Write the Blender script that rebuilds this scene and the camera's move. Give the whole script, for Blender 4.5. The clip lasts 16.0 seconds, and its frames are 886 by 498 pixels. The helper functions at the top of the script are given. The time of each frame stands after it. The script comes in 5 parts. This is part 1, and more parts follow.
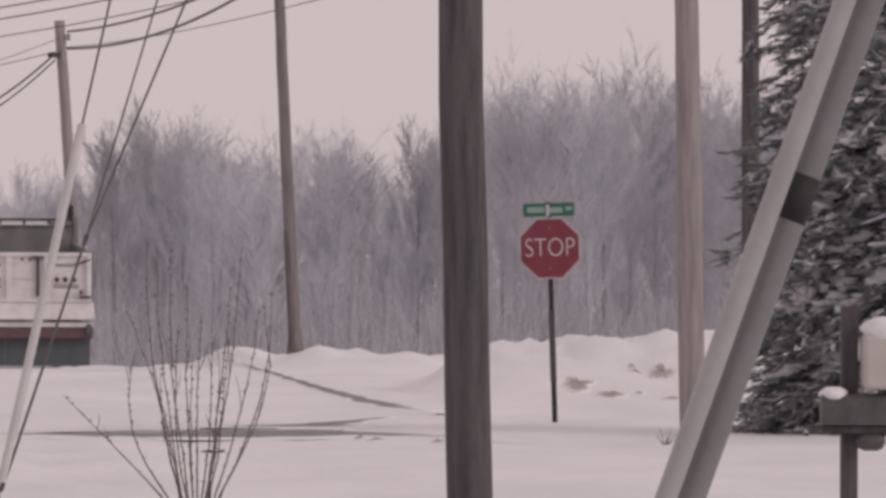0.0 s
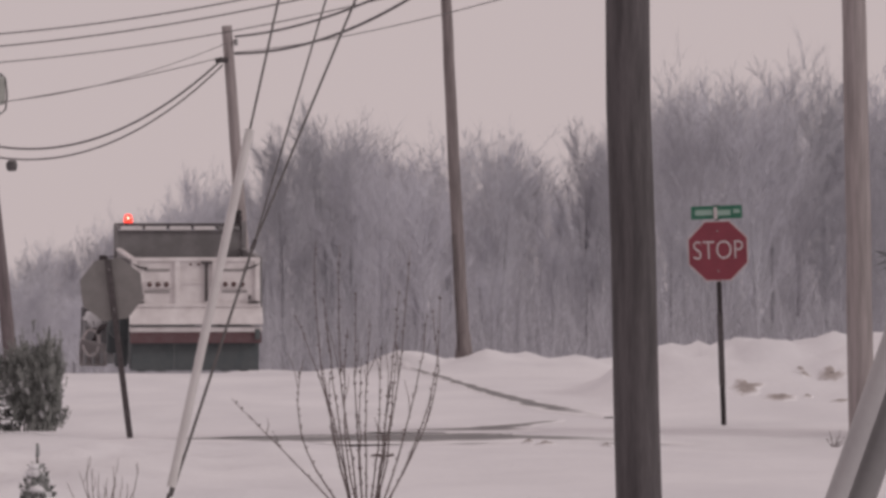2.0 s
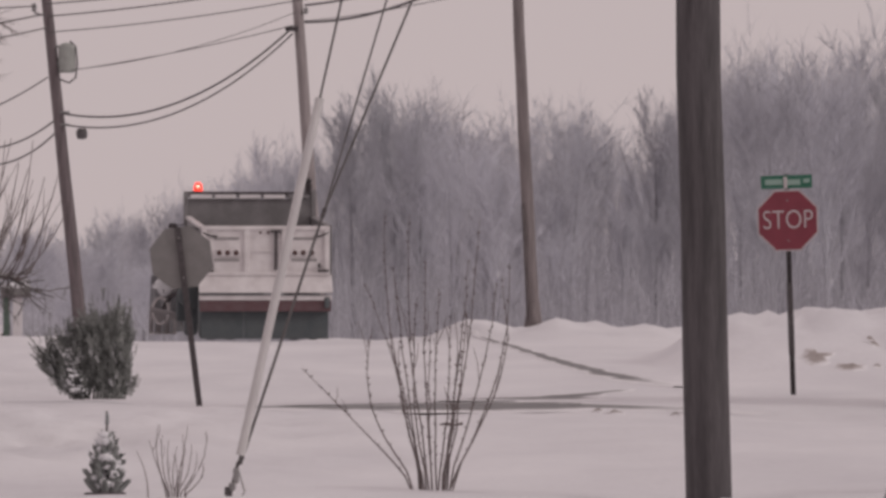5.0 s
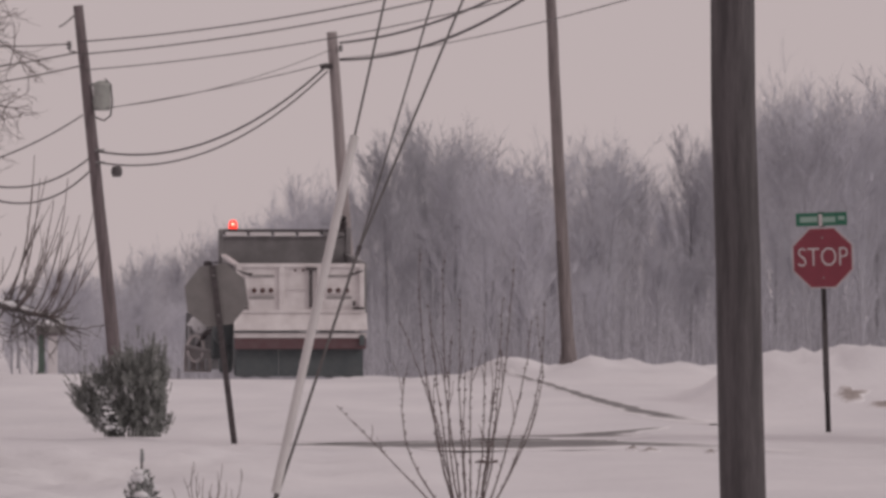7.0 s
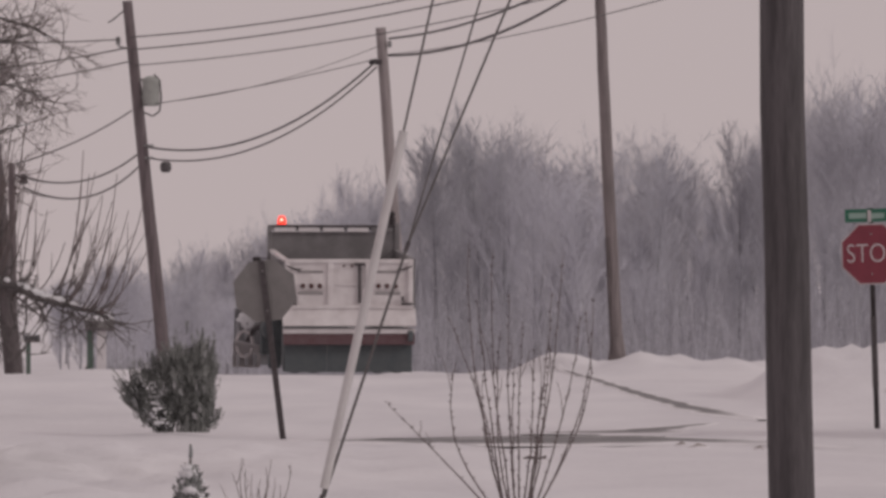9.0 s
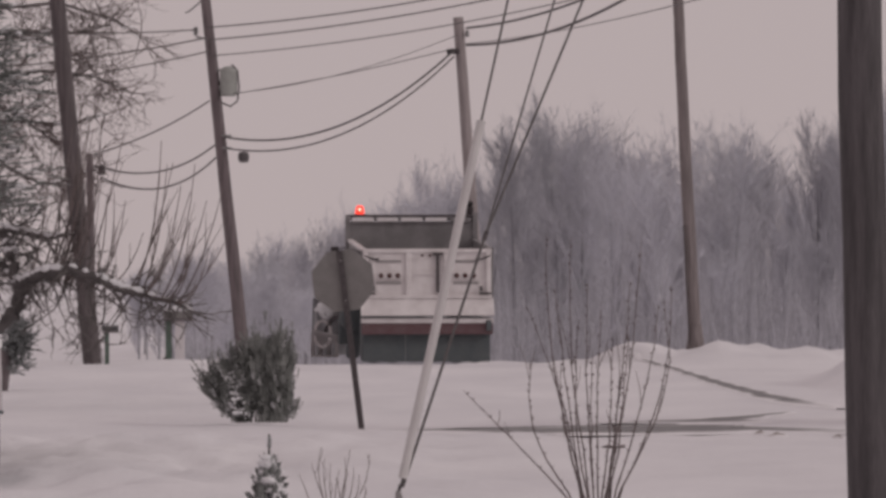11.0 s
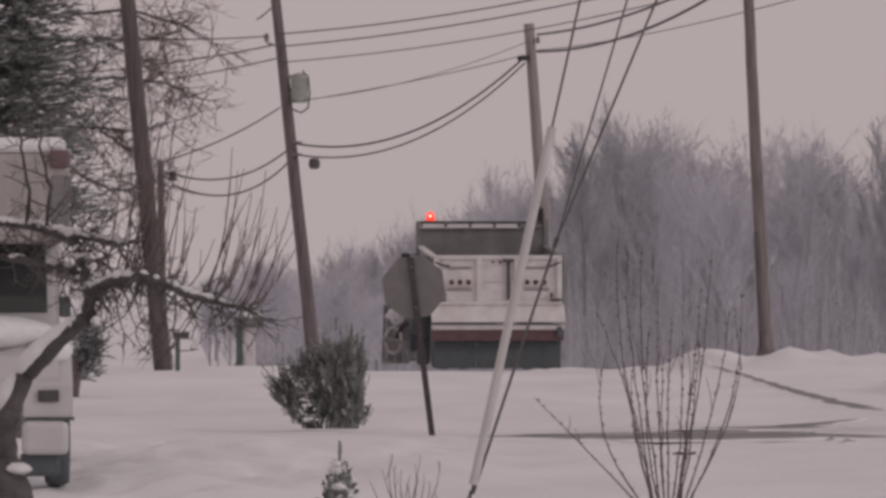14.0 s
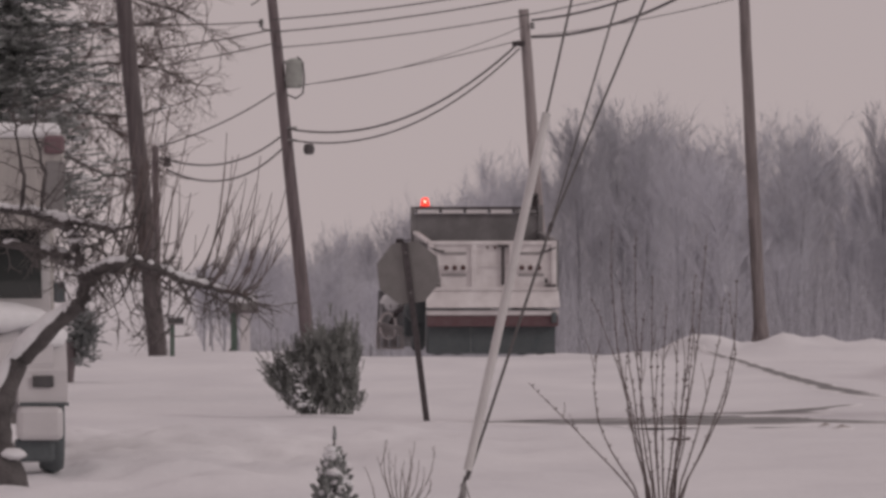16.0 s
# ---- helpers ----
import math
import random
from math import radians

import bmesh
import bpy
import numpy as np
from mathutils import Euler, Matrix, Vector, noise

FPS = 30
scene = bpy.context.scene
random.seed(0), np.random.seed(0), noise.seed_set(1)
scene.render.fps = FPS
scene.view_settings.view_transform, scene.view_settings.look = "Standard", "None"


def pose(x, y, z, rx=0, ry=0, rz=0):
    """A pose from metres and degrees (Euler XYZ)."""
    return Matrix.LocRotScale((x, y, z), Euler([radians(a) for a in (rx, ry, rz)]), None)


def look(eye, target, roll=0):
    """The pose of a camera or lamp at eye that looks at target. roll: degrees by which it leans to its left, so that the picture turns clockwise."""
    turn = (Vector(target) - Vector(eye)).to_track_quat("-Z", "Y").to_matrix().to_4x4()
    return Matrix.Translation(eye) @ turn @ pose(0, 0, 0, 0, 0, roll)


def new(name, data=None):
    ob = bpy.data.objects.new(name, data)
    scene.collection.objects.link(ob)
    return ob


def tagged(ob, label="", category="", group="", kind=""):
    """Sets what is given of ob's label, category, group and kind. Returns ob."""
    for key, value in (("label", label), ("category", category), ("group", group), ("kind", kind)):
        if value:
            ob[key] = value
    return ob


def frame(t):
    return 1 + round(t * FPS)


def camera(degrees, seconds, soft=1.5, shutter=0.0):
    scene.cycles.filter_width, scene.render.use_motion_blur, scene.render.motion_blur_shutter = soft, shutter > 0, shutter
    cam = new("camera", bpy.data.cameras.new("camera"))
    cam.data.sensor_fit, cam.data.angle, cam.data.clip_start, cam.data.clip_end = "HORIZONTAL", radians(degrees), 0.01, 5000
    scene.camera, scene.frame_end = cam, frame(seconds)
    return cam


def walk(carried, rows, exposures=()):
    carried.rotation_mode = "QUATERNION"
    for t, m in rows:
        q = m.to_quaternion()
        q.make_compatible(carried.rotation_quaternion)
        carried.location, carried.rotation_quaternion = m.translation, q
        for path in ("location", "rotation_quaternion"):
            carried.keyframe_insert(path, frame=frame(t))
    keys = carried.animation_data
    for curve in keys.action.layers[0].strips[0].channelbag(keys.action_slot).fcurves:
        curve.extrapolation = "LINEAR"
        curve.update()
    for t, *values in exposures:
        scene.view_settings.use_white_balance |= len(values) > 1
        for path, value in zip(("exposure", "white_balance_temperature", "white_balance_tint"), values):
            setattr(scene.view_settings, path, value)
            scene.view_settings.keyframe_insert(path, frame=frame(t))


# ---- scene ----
# The camera stands in one spot and pans with a very long lens.
EYE = (0.0, 0.0, 1.8)
cam = camera(7.896, 16.0, soft=3.3)
# seconds, the point 80 m ahead that it looks at (x, z), lean
ROWS = [
    (0, 3.3984, 2.1626, 0.15),
    (0.5, 3.1634, 1.8099, 0.04),
    (0.7, 2.298, 1.860, 0.04),
    (0.8, 1.990, 2.000, 0.03),
    (1, 1.7933, 2.2890, 0.03),
    (1.25, 2.030, 2.450, -0.07),
    (1.5, 1.7642, 2.4297, -0.18),
    (1.75, 1.354, 2.180, -0.14),
    (2, 1.3029, 2.2056, -0.10),
    (2.25, 1.607, 2.197, -0.07),
    (2.5, 1.0938, 2.1892, -0.04),
    (2.75, 0.950, 2.180, 0.00),
    (3, 0.9376, 2.0298, 0.04),
    (3.25, 1.326, 1.890, 0.00),
    (3.5, 1.0094, 1.8658, -0.03),
    (3.7, 0.7354, 1.9130, -0.01),
    (5.8, 0.4170, 1.6072, 0.03),
    (6, 0.5505, 1.5572, 0.09),
    (6.5, 0.4224, 1.6717, 0.02),
    (6.8, 0.129, 2.056, 0.01),
    (7, 0.0000, 2.2859, 0.00),
    (7.2, 0.130, 2.338, -0.04),
    (7.5, -0.1579, 2.5623, -0.10),
    (8, -0.3252, 2.4644, -0.06),
    (8.5, -0.7941, 2.4609, 0.06),
    (8.7, -0.6061, 2.2470, 0.06),
    (10.8, -1.1570, 2.2040, -0.07),
    (11, -1.5805, 2.1018, -0.09),
    (11.5, -1.8230, 1.6866, 0.01),
    (11.75, -1.770, 1.520, 0.01),
    (12, -1.8635, 1.4080, 0.00),
    (12.5, -1.7603, 1.7806, 0.02),
    (13, -1.8542, 2.0049, 0.10),
    (13.25, -1.600, 2.090, 0.10),
    (13.5, -2.0192, 2.2881, 0.09),
    (14, -2.4614, 2.1843, -0.06),
    (14.5, -2.4551, 1.5978, -0.07),
    (15, -2.2630, 1.4422, -0.01),
    (15.5, -2.3847, 1.5386, -0.02),
    (16, -2.3943, 2.0043, -0.05),
]
EXPOSURES = [(0.0, 0.08), (0.5, 0.03), (3.5, -0.1), (7.0, -0.2), (11.0, -0.32), (16.0, -0.37)]
walk(cam, [(t, look(EYE, (x, 80.0, z), lean)) for t, x, z, lean in ROWS], EXPOSURES)

# ---- light: a flat, pinkish overcast sky and a broad weak sun ----
world = bpy.data.worlds.new("sky")
scene.world = world
world.use_nodes = True
wn = world.node_tree.nodes
wl = world.node_tree.links
background = wn["Background"]
sky = wn.new("ShaderNodeTexSky")
sky.sky_type = "NISHITA"
sky.sun_disc = False
sky.sun_elevation = radians(25)
sky.sun_rotation = radians(113)
cloud = wn.new("ShaderNodeMix")
cloud.data_type = "RGBA"
cloud.inputs[0].default_value = 0.985
wl.new(sky.outputs[0], cloud.inputs[6])
cloud.inputs[7].default_value = (5.75, 4.85, 4.90, 1)
wl.new(cloud.outputs[2], background.inputs[0])
background.inputs[1].default_value = 0.1
sun = new("sun", bpy.data.lights.new("sun", "SUN"))
sun.data.energy = 0.75
sun.data.angle = radians(14)
sun.data.color = (1.0, 0.94, 0.9)
sun.matrix_world = look((60, -25, 30), (0, 0, 0))


# ---- materials ----
def material(name, colour, rough=0.8, metal=0.0, vary=0.25, scale=8.0, bump=0.0, fine=60.0, second=None, amount=0.5, stretch=(1, 1, 1), obj=0.0, island=False):
    m = bpy.data.materials.new(name)
    m.use_nodes = True
    n, l = m.node_tree.nodes, m.node_tree.links
    bsdf = n["Principled BSDF"]
    bsdf.inputs["Roughness"].default_value = rough
    bsdf.inputs["Metallic"].default_value = metal
    tc = n.new("ShaderNodeTexCoord")
    mp = n.new("ShaderNodeMapping")
    mp.inputs["Scale"].default_value = stretch
    l.new(tc.outputs["Object"], mp.inputs["Vector"])
    big = n.new("ShaderNodeTexNoise")
    big.inputs["Scale"].default_value = scale
    big.inputs["Detail"].default_value = 5
    l.new(mp.outputs[0], big.inputs["Vector"])
    small = n.new("ShaderNodeTexNoise")
    small.inputs["Scale"].default_value = fine
    small.inputs["Detail"].default_value = 3
    l.new(mp.outputs[0], small.inputs["Vector"])
    ramp = n.new("ShaderNodeValToRGB")
    c2 = second or tuple(c * (1 - vary) for c in colour)
    ramp.color_ramp.elements[0].position = 0.5 - 0.3 * (1 - amount)
    ramp.color_ramp.elements[1].position = 0.5 + 0.3 * (1 - amount)
    ramp.color_ramp.elements[0].color = (*c2, 1)
    ramp.color_ramp.elements[1].color = (*colour, 1)
    l.new(big.outputs[0], ramp.inputs[0])
    mix = n.new("ShaderNodeMix")
    mix.data_type = "RGBA"
    mix.blend_type = "MULTIPLY"
    mix.inputs[0].default_value = vary
    l.new(ramp.outputs[0], mix.inputs[6])
    l.new(small.outputs[0], mix.inputs[7])
    last = mix.outputs[2]
    if obj:
        info = n.new("ShaderNodeObjectInfo")
        hsv = n.new("ShaderNodeHueSaturation")
        rng = n.new("ShaderNodeMapRange")
        rng.inputs["To Min"].default_value = 1 - obj
        rng.inputs["To Max"].default_value = 1 + obj
        if island:
            info = n.new("ShaderNodeNewGeometry")
        l.new(info.outputs["Random Per Island" if island else "Random"], rng.inputs["Value"])
        l.new(rng.outputs[0], hsv.inputs["Value"])
        l.new(last, hsv.inputs["Color"])
        last = hsv.outputs[0]
    l.new(last, bsdf.inputs["Base Color"])
    if bump:
        b = n.new("ShaderNodeBump")
        b.inputs["Strength"].default_value = bump
        b.inputs["Distance"].default_value = 0.02
        l.new(small.outputs[0], b.inputs["Height"])
        l.new(b.outputs[0], bsdf.inputs["Normal"])
    return m


# Darker noise patches put the soft shading of drifts into the snow colour.
SNOW = material("snow", (0.88, 0.87, 0.89), 0.75, vary=0.07, scale=0.55, bump=0.35, fine=9, second=(0.72, 0.71, 0.74), amount=0.0, stretch=(1, 0.3, 1))
SNOW_CAP = material("settled snow", (0.84, 0.84, 0.86), 0.8, vary=0.08, scale=9, bump=0.3, fine=40)


def stain(name, colour, dark, scale, stretch, rough):
    """Snow that gives way to a stain where the mesh's own "cover" value is high, broken up by noise."""
    m = bpy.data.materials.new(name)
    m.use_nodes = True
    n, l = m.node_tree.nodes, m.node_tree.links
    bsdf = n["Principled BSDF"]
    bsdf.inputs["Roughness"].default_value = rough
    tc = n.new("ShaderNodeTexCoord")
    mp = n.new("ShaderNodeMapping")
    mp.inputs["Scale"].default_value = stretch
    l.new(tc.outputs["Object"], mp.inputs["Vector"])
    no = n.new("ShaderNodeTexNoise")
    no.inputs["Scale"].default_value = scale
    no.inputs["Detail"].default_value = 6
    no.inputs["Roughness"].default_value = 0.65
    l.new(mp.outputs[0], no.inputs["Vector"])
    at = n.new("ShaderNodeAttribute")
    at.attribute_name = "cover"
    add = n.new("ShaderNodeMath")
    add.operation = "ADD"
    l.new(at.outputs["Fac"], add.inputs[0])
    l.new(no.outputs[0], add.inputs[1])
    rng = n.new("ShaderNodeMapRange")
    rng.inputs["From Min"].default_value = 0.66
    rng.inputs["From Max"].default_value = 1.15
    l.new(add.outputs[0], rng.inputs["Value"])
    tone = n.new("ShaderNodeMix")
    tone.data_type = "RGBA"
    tone.inputs[6].default_value = (*colour, 1)
    tone.inputs[7].default_value = (*dark, 1)
    l.new(no.outputs[0], tone.inputs[0])
    mix = n.new("ShaderNodeMix")
    mix.data_type = "RGBA"
    mix.inputs[6].default_value = (0.83, 0.82, 0.84, 1)
    l.new(rng.outputs[0], mix.inputs[0])
    l.new(tone.outputs[2], mix.inputs[7])
    l.new(mix.outputs[2], bsdf.inputs["Base Color"])
    bp = n.new("ShaderNodeBump")
    bp.inputs["Strength"].default_value = 0.4
    bp.inputs["Distance"].default_value = 0.02
    l.new(no.outputs[0], bp.inputs["Height"])
    l.new(bp.outputs[0], bsdf.inputs["Normal"])
    return m


SLUSH = stain("wet asphalt showing through slush", (0.20, 0.195, 0.20), (0.085, 0.082, 0.085), 2.2, (1.0, 0.4, 1), 0.5)
DIRT = stain("brown frozen dirt in snow", (0.47, 0.42, 0.405), (0.30, 0.265, 0.25), 5.0, (1.0, 0.5, 1), 0.9)
# Many dark colours below are raised somewhat to mimic a veil of haze.
POLE_DARK = material("dark creosoted pole wood", (0.138, 0.124, 0.131), 0.85, vary=0.45, scale=5, bump=0.5, fine=40, stretch=(3, 3, 0.25))
POLE_BROWN = material("brown pole wood", (0.235, 0.195, 0.203), 0.85, vary=0.4, scale=5, bump=0.4, fine=30, stretch=(3, 3, 0.25))
RISER = material("dark brown pipe", (0.15, 0.125, 0.127), 0.7, vary=0.3, scale=5, fine=30, stretch=(3, 3, 0.4))
POLE_MID = material("weathered brown-grey pole wood", (0.165, 0.14, 0.145), 0.85, vary=0.4, scale=5, bump=0.4, fine=30, stretch=(3, 3, 0.25))
POLE_BEND = material("greyed brown pole wood", (0.30, 0.26, 0.26), 0.85, vary=0.35, scale=5, bump=0.4, fine=30, stretch=(3, 3, 0.25))
POLE_PALE = material("weathered grey pole wood", (0.40, 0.355, 0.355), 0.85, vary=0.3, scale=5, bump=0.4, fine=30, stretch=(3, 3, 0.25))
# The next three base colours are paled to paint in the distance haze.
BARK_FAR = material("haze-paled grey bark", (0.575, 0.575, 0.625), 0.9, vary=0.15, scale=1.5, fine=8, obj=0.2)
TRUNK_FAR = material("haze-paled bark of the far trunks", (0.42, 0.418, 0.455), 0.9, vary=0.2, scale=1.5, fine=8, obj=0.3)
THICKET = material("haze-paled grey thicket stems", (0.53, 0.53, 0.575), 0.9, vary=0.15, scale=1.5, fine=8, obj=0.22, island=True)
BARK_NEAR = material("dark branch bark", (0.205, 0.185, 0.182), 0.9, vary=0.4, scale=6, bump=0.5, fine=40)
TRUNK = material("dark wet bark", (0.155, 0.14, 0.14), 0.85, vary=0.45, scale=7, bump=0.7, fine=45)
TWIG = material("grey-brown twigs", (0.225, 0.185, 0.18), 0.85, vary=0.35, scale=12, fine=60)
# Needles are frosted, and paled further as painted haze.
NEEDLE = material("frosted, haze-paled dark green needles", (0.33, 0.348, 0.35), 0.8, vary=0.4, scale=7, fine=60)
NEEDLE_BLUE = material("grey-green spruce needles", (0.33, 0.345, 0.335), 0.8, vary=0.4, scale=12, fine=70)
CEDAR = material("grey-green cedar sprays", (0.44, 0.455, 0.435), 0.85, vary=0.5, scale=6, fine=50)
GUARD = material("pale plastic guy guard", (0.62, 0.6, 0.6), 0.5, vary=0.12, scale=4, fine=40)
GUARD_NEAR = material("weathered plastic guy guard", (0.40, 0.39, 0.40), 0.5, vary=0.15, scale=4, fine=40)
BAND = material("black rubber band", (0.03, 0.029, 0.03), 0.7, vary=0.3, scale=15, fine=60)
GUARD_GREY = material("grey plastic guy guard", (0.22, 0.215, 0.22), 0.5, vary=0.15, scale=4, fine=40)
STEEL = material("galvanised steel", (0.35, 0.34, 0.34), 0.5, 0.6, vary=0.2, scale=20, fine=80)
STEEL_DARK = material("dark painted steel post", (0.125, 0.11, 0.115), 0.7, 0.2, vary=0.35, scale=20, fine=80)
SIGN_BACK = material("dull aluminium sign back", (0.27, 0.26, 0.255), 0.55, 0.3, vary=0.15, scale=6, fine=50)
CAN_GREY = material("pale grey-green transformer paint", (0.40, 0.415, 0.39), 0.5, vary=0.15, scale=6, fine=50)
SIGN_RED = material("red sign face", (0.245, 0.042, 0.065), 0.45, vary=0.12, scale=5, fine=50)
SIGN_GREEN = material("green sign face", (0.03, 0.16, 0.10), 0.45, vary=0.12, scale=8, fine=50)
BLADE_TEXT = material("dull blade sheeting", (0.30, 0.42, 0.37), 0.5, vary=0.1, scale=8, fine=50)
LETTER = material("dulled white sign letters", (0.60, 0.54, 0.55), 0.5, vary=0.1, scale=8, fine=50)
SIGN_WHITE = material("white sign sheeting", (0.75, 0.72, 0.73), 0.45, vary=0.06, scale=8, fine=50)
WIRE = material("black cable jacket", (0.13, 0.12, 0.124), 0.7, vary=0.2, scale=5, fine=50)
WIRE_THIN = material("weathered line wire", (0.15, 0.14, 0.14), 0.6, 0.3, vary=0.2, scale=5, fine=50)
TRUCK_WHITE = material("dirty white truck paint", (0.80, 0.77, 0.77), 0.5, vary=0.14, scale=3.5, fine=25, second=(0.60, 0.56, 0.56), amount=0.3)
TRUCK_GREY = material("grey bed steel", (0.255, 0.245, 0.25), 0.6, 0.1, vary=0.25, scale=3, fine=25)
TRUCK_RED = material("salt-stained red paint", (0.125, 0.058, 0.066), 0.6, vary=0.3, scale=5, fine=30, second=(0.155, 0.10, 0.108), amount=0.3)
# Salt tones on rubber, both lifted further to mimic the haze veil.
RUBBER = material("haze-lifted black rubber with road salt", (0.105, 0.122, 0.13), 0.85, vary=0.4, scale=4, fine=30, second=(0.14, 0.156, 0.163), amount=0.3)
GATE_SHADE = material("grey shade of the gate recess", (0.36, 0.34, 0.34), 0.6, vary=0.25, scale=8, fine=40)
PLOW = material("scraped pale plow steel", (0.48, 0.48, 0.5), 0.45, 0.2, vary=0.25, scale=3, fine=25)
RIM = material("dirty wheel rim", (0.4, 0.37, 0.36), 0.6, 0.2, vary=0.3, scale=8, fine=40)
DARK_GLASS = material("dark glass", (0.05, 0.055, 0.055), 0.08, vary=0.1, scale=3, fine=20)
LENS_RED = material("dull red lamp lens", (0.09, 0.04, 0.038), 0.25, vary=0.1, scale=20, fine=60)
CAR_WHITE = material("white car paint", (0.62, 0.6, 0.61), 0.3, vary=0.08, scale=3, fine=30)
CREAM = material("cream plastic", (0.52, 0.485, 0.455), 0.6, vary=0.1, scale=6, fine=40)
MAIL_GREY = material("dull dark grey mailbox metal", (0.12, 0.117, 0.12), 0.55, 0.2, vary=0.3, scale=10, fine=50)
GREEN_PAINT = material("weathered green paint", (0.12, 0.17, 0.14), 0.7, vary=0.25, scale=8, fine=40)
# Off-white panel with darker streaks drawn out vertically.
BOX_WHITE = material("streaked off-white box body panel", (0.50, 0.475, 0.455), 0.5, vary=0.2, scale=3, fine=25, second=(0.34, 0.32, 0.31), amount=0.2, stretch=(3, 3, 0.4))
MAROON = material("maroon trim", (0.20, 0.125, 0.14), 0.6, vary=0.2, scale=5, fine=40)
TRIM_SHADE = material("trim in painted shadow grey", (0.25, 0.24, 0.24), 0.8, vary=0.15, scale=3, fine=30)

BEACON = bpy.data.materials.new("lit red beacon")
BEACON.use_nodes = True
bb = BEACON.node_tree.nodes["Principled BSDF"]
bb.inputs["Base Color"].default_value = (0.7, 0.08, 0.04, 1)
bb.inputs["Emission Color"].default_value = (1.0, 0.05, 0.035, 1)
bb.inputs["Emission Strength"].default_value = 1.6
HOT = bpy.data.materials.new("beacon bulb")
HOT.use_nodes = True
hb = HOT.node_tree.nodes["Principled BSDF"]
hb.inputs["Emission Color"].default_value = (1.0, 0.45, 0.30, 1)
hb.inputs["Emission Strength"].default_value = 3.0


# ---- mesh tools ----
class Shape:
    """Vertices and faces gathered for one mesh."""

    def __init__(self):
        self.v, self.f = [], []

    def add(self, verts, faces):
        o = len(self.v)
        self.v += [tuple(p) for p in verts]
        self.f += [tuple(i + o for i in q) for q in faces]
        return self

    def box(self, cx, cy, cz, sx, sy, sz, bevel=0.0, m=None):
        bm = bmesh.new()
        bmesh.ops.create_cube(bm, size=1.0, matrix=Matrix.Translation((cx, cy, cz)) @ Matrix.Diagonal((sx, sy, sz, 1)))
        if bevel:
            bmesh.ops.bevel(bm, geom=bm.edges[:], offset=bevel, segments=2, profile=0.5, affect="EDGES")
        if m is not None:
            bm.transform(m)
        bm.verts.index_update()
        self.add([p.co for p in bm.verts], [[q.index for q in f.verts] for f in bm.faces])
        bm.free()
        return self

    def tube(self, pts, radii, sides=8, caps=True):
        pts = [Vector(p) for p in pts]
        if isinstance(radii, (int, float)):
            radii = [radii] * len(pts)
        o = len(self.v)
        for i, p in enumerate(pts):
            d = (pts[min(i + 1, len(pts) - 1)] - pts[max(i - 1, 0)]).normalized()
            a = d.cross(Vector((0.31, 0.93, 0.12)) if abs(d.z) > 0.8 else Vector((0, 0, 1))).normalized()
            b = d.cross(a)
            for k in range(sides):
                w = 2 * math.pi * k / sides
                self.v.append(tuple(p + (a * math.cos(w) + b * math.sin(w)) * radii[i]))
        for i in range(len(pts) - 1):
            for k in range(sides):
                k2 = (k + 1) % sides
                self.f.append((o + i * sides + k, o + i * sides + k2, o + (i + 1) * sides + k2, o + (i + 1) * sides + k))
        if caps:
            self.f.append(tuple(o + k for k in range(sides))[::-1])
            e = o + (len(pts) - 1) * sides
            self.f.append(tuple(e + k for k in range(sides)))
        return self

    def spike(self, a, b, r):
        """A three-sided twig that tapers to a point."""
        d = (b - a).normalized()
        u = d.cross(Vector((0.31, 0.93, 0.12))).normalized() * r
        w = d.cross(u) * 0.87
        o = len(self.v)
        self.v += [tuple(a + u), tuple(a - u * 0.5 + w), tuple(a - u * 0.5 - w), tuple(b)]
        self.f += [(o, o + 1, o + 3), (o + 1, o + 2, o + 3), (o + 2, o, o + 3)]

    def blob(self, c, rx, ry, rz, rnd, rough=0.25, seg=7, rings=4):
        """A lumpy heap of settled snow or the like."""
        o = len(self.v)
        c = Vector(c)
        self.v.append((c.x, c.y, c.z + rz))
        for i in range(1, rings):
            th = math.pi * i / rings
            for k in range(seg):
                w = 2 * math.pi * k / seg
                j = 1 + rnd.uniform(-rough, rough)
                self.v.append((c.x + rx * j * math.sin(th) * math.cos(w), c.y + ry * j * math.sin(th) * math.sin(w), c.z + rz * j * math.cos(th)))
        self.v.append((c.x, c.y, c.z - rz))
        e = len(self.v) - 1
        for k in range(seg):
            k2 = (k + 1) % seg
            self.f.append((o, o + 1 + k, o + 1 + k2))
            for i in range(rings - 2):
                a = o + 1 + i * seg
                self.f.append((a + k, a + seg + k, a + seg + k2, a + k2))
            a = o + 1 + (rings - 2) * seg
            self.f.append((a + k, e, a + k2))
        return self

    def lathe(self, profile, sides=16, at=(0, 0, 0), axis="z"):
        """Turned about an axis: profile of (radius, height)."""
        o = len(self.v)
        for r, h in profile:
            for k in range(sides):
                w = 2 * math.pi * k / sides
                a, b = r * math.cos(w), r * math.sin(w)
                p = {"z": (a, b, h), "x": (h, a, b), "y": (b, h, a)}[axis]
                self.v.append((p[0] + at[0], p[1] + at[1], p[2] + at[2]))
        for i in range(len(profile) - 1):
            for k in range(sides):
                k2 = (k + 1) % sides
                self.f.append((o + i * sides + k, o + i * sides + k2, o + (i + 1) * sides + k2, o + (i + 1) * sides + k))
        self.f.append(tuple(o + k for k in range(sides))[::-1])
        e = o + (len(profile) - 1) * sides
        self.f.append(tuple(e + k for k in range(sides)))
        return self

    def prism(self, outline, y0, y1):
        """An outline in x and z pushed from y0 to y1."""
        n = len(outline)
        o = len(self.v)
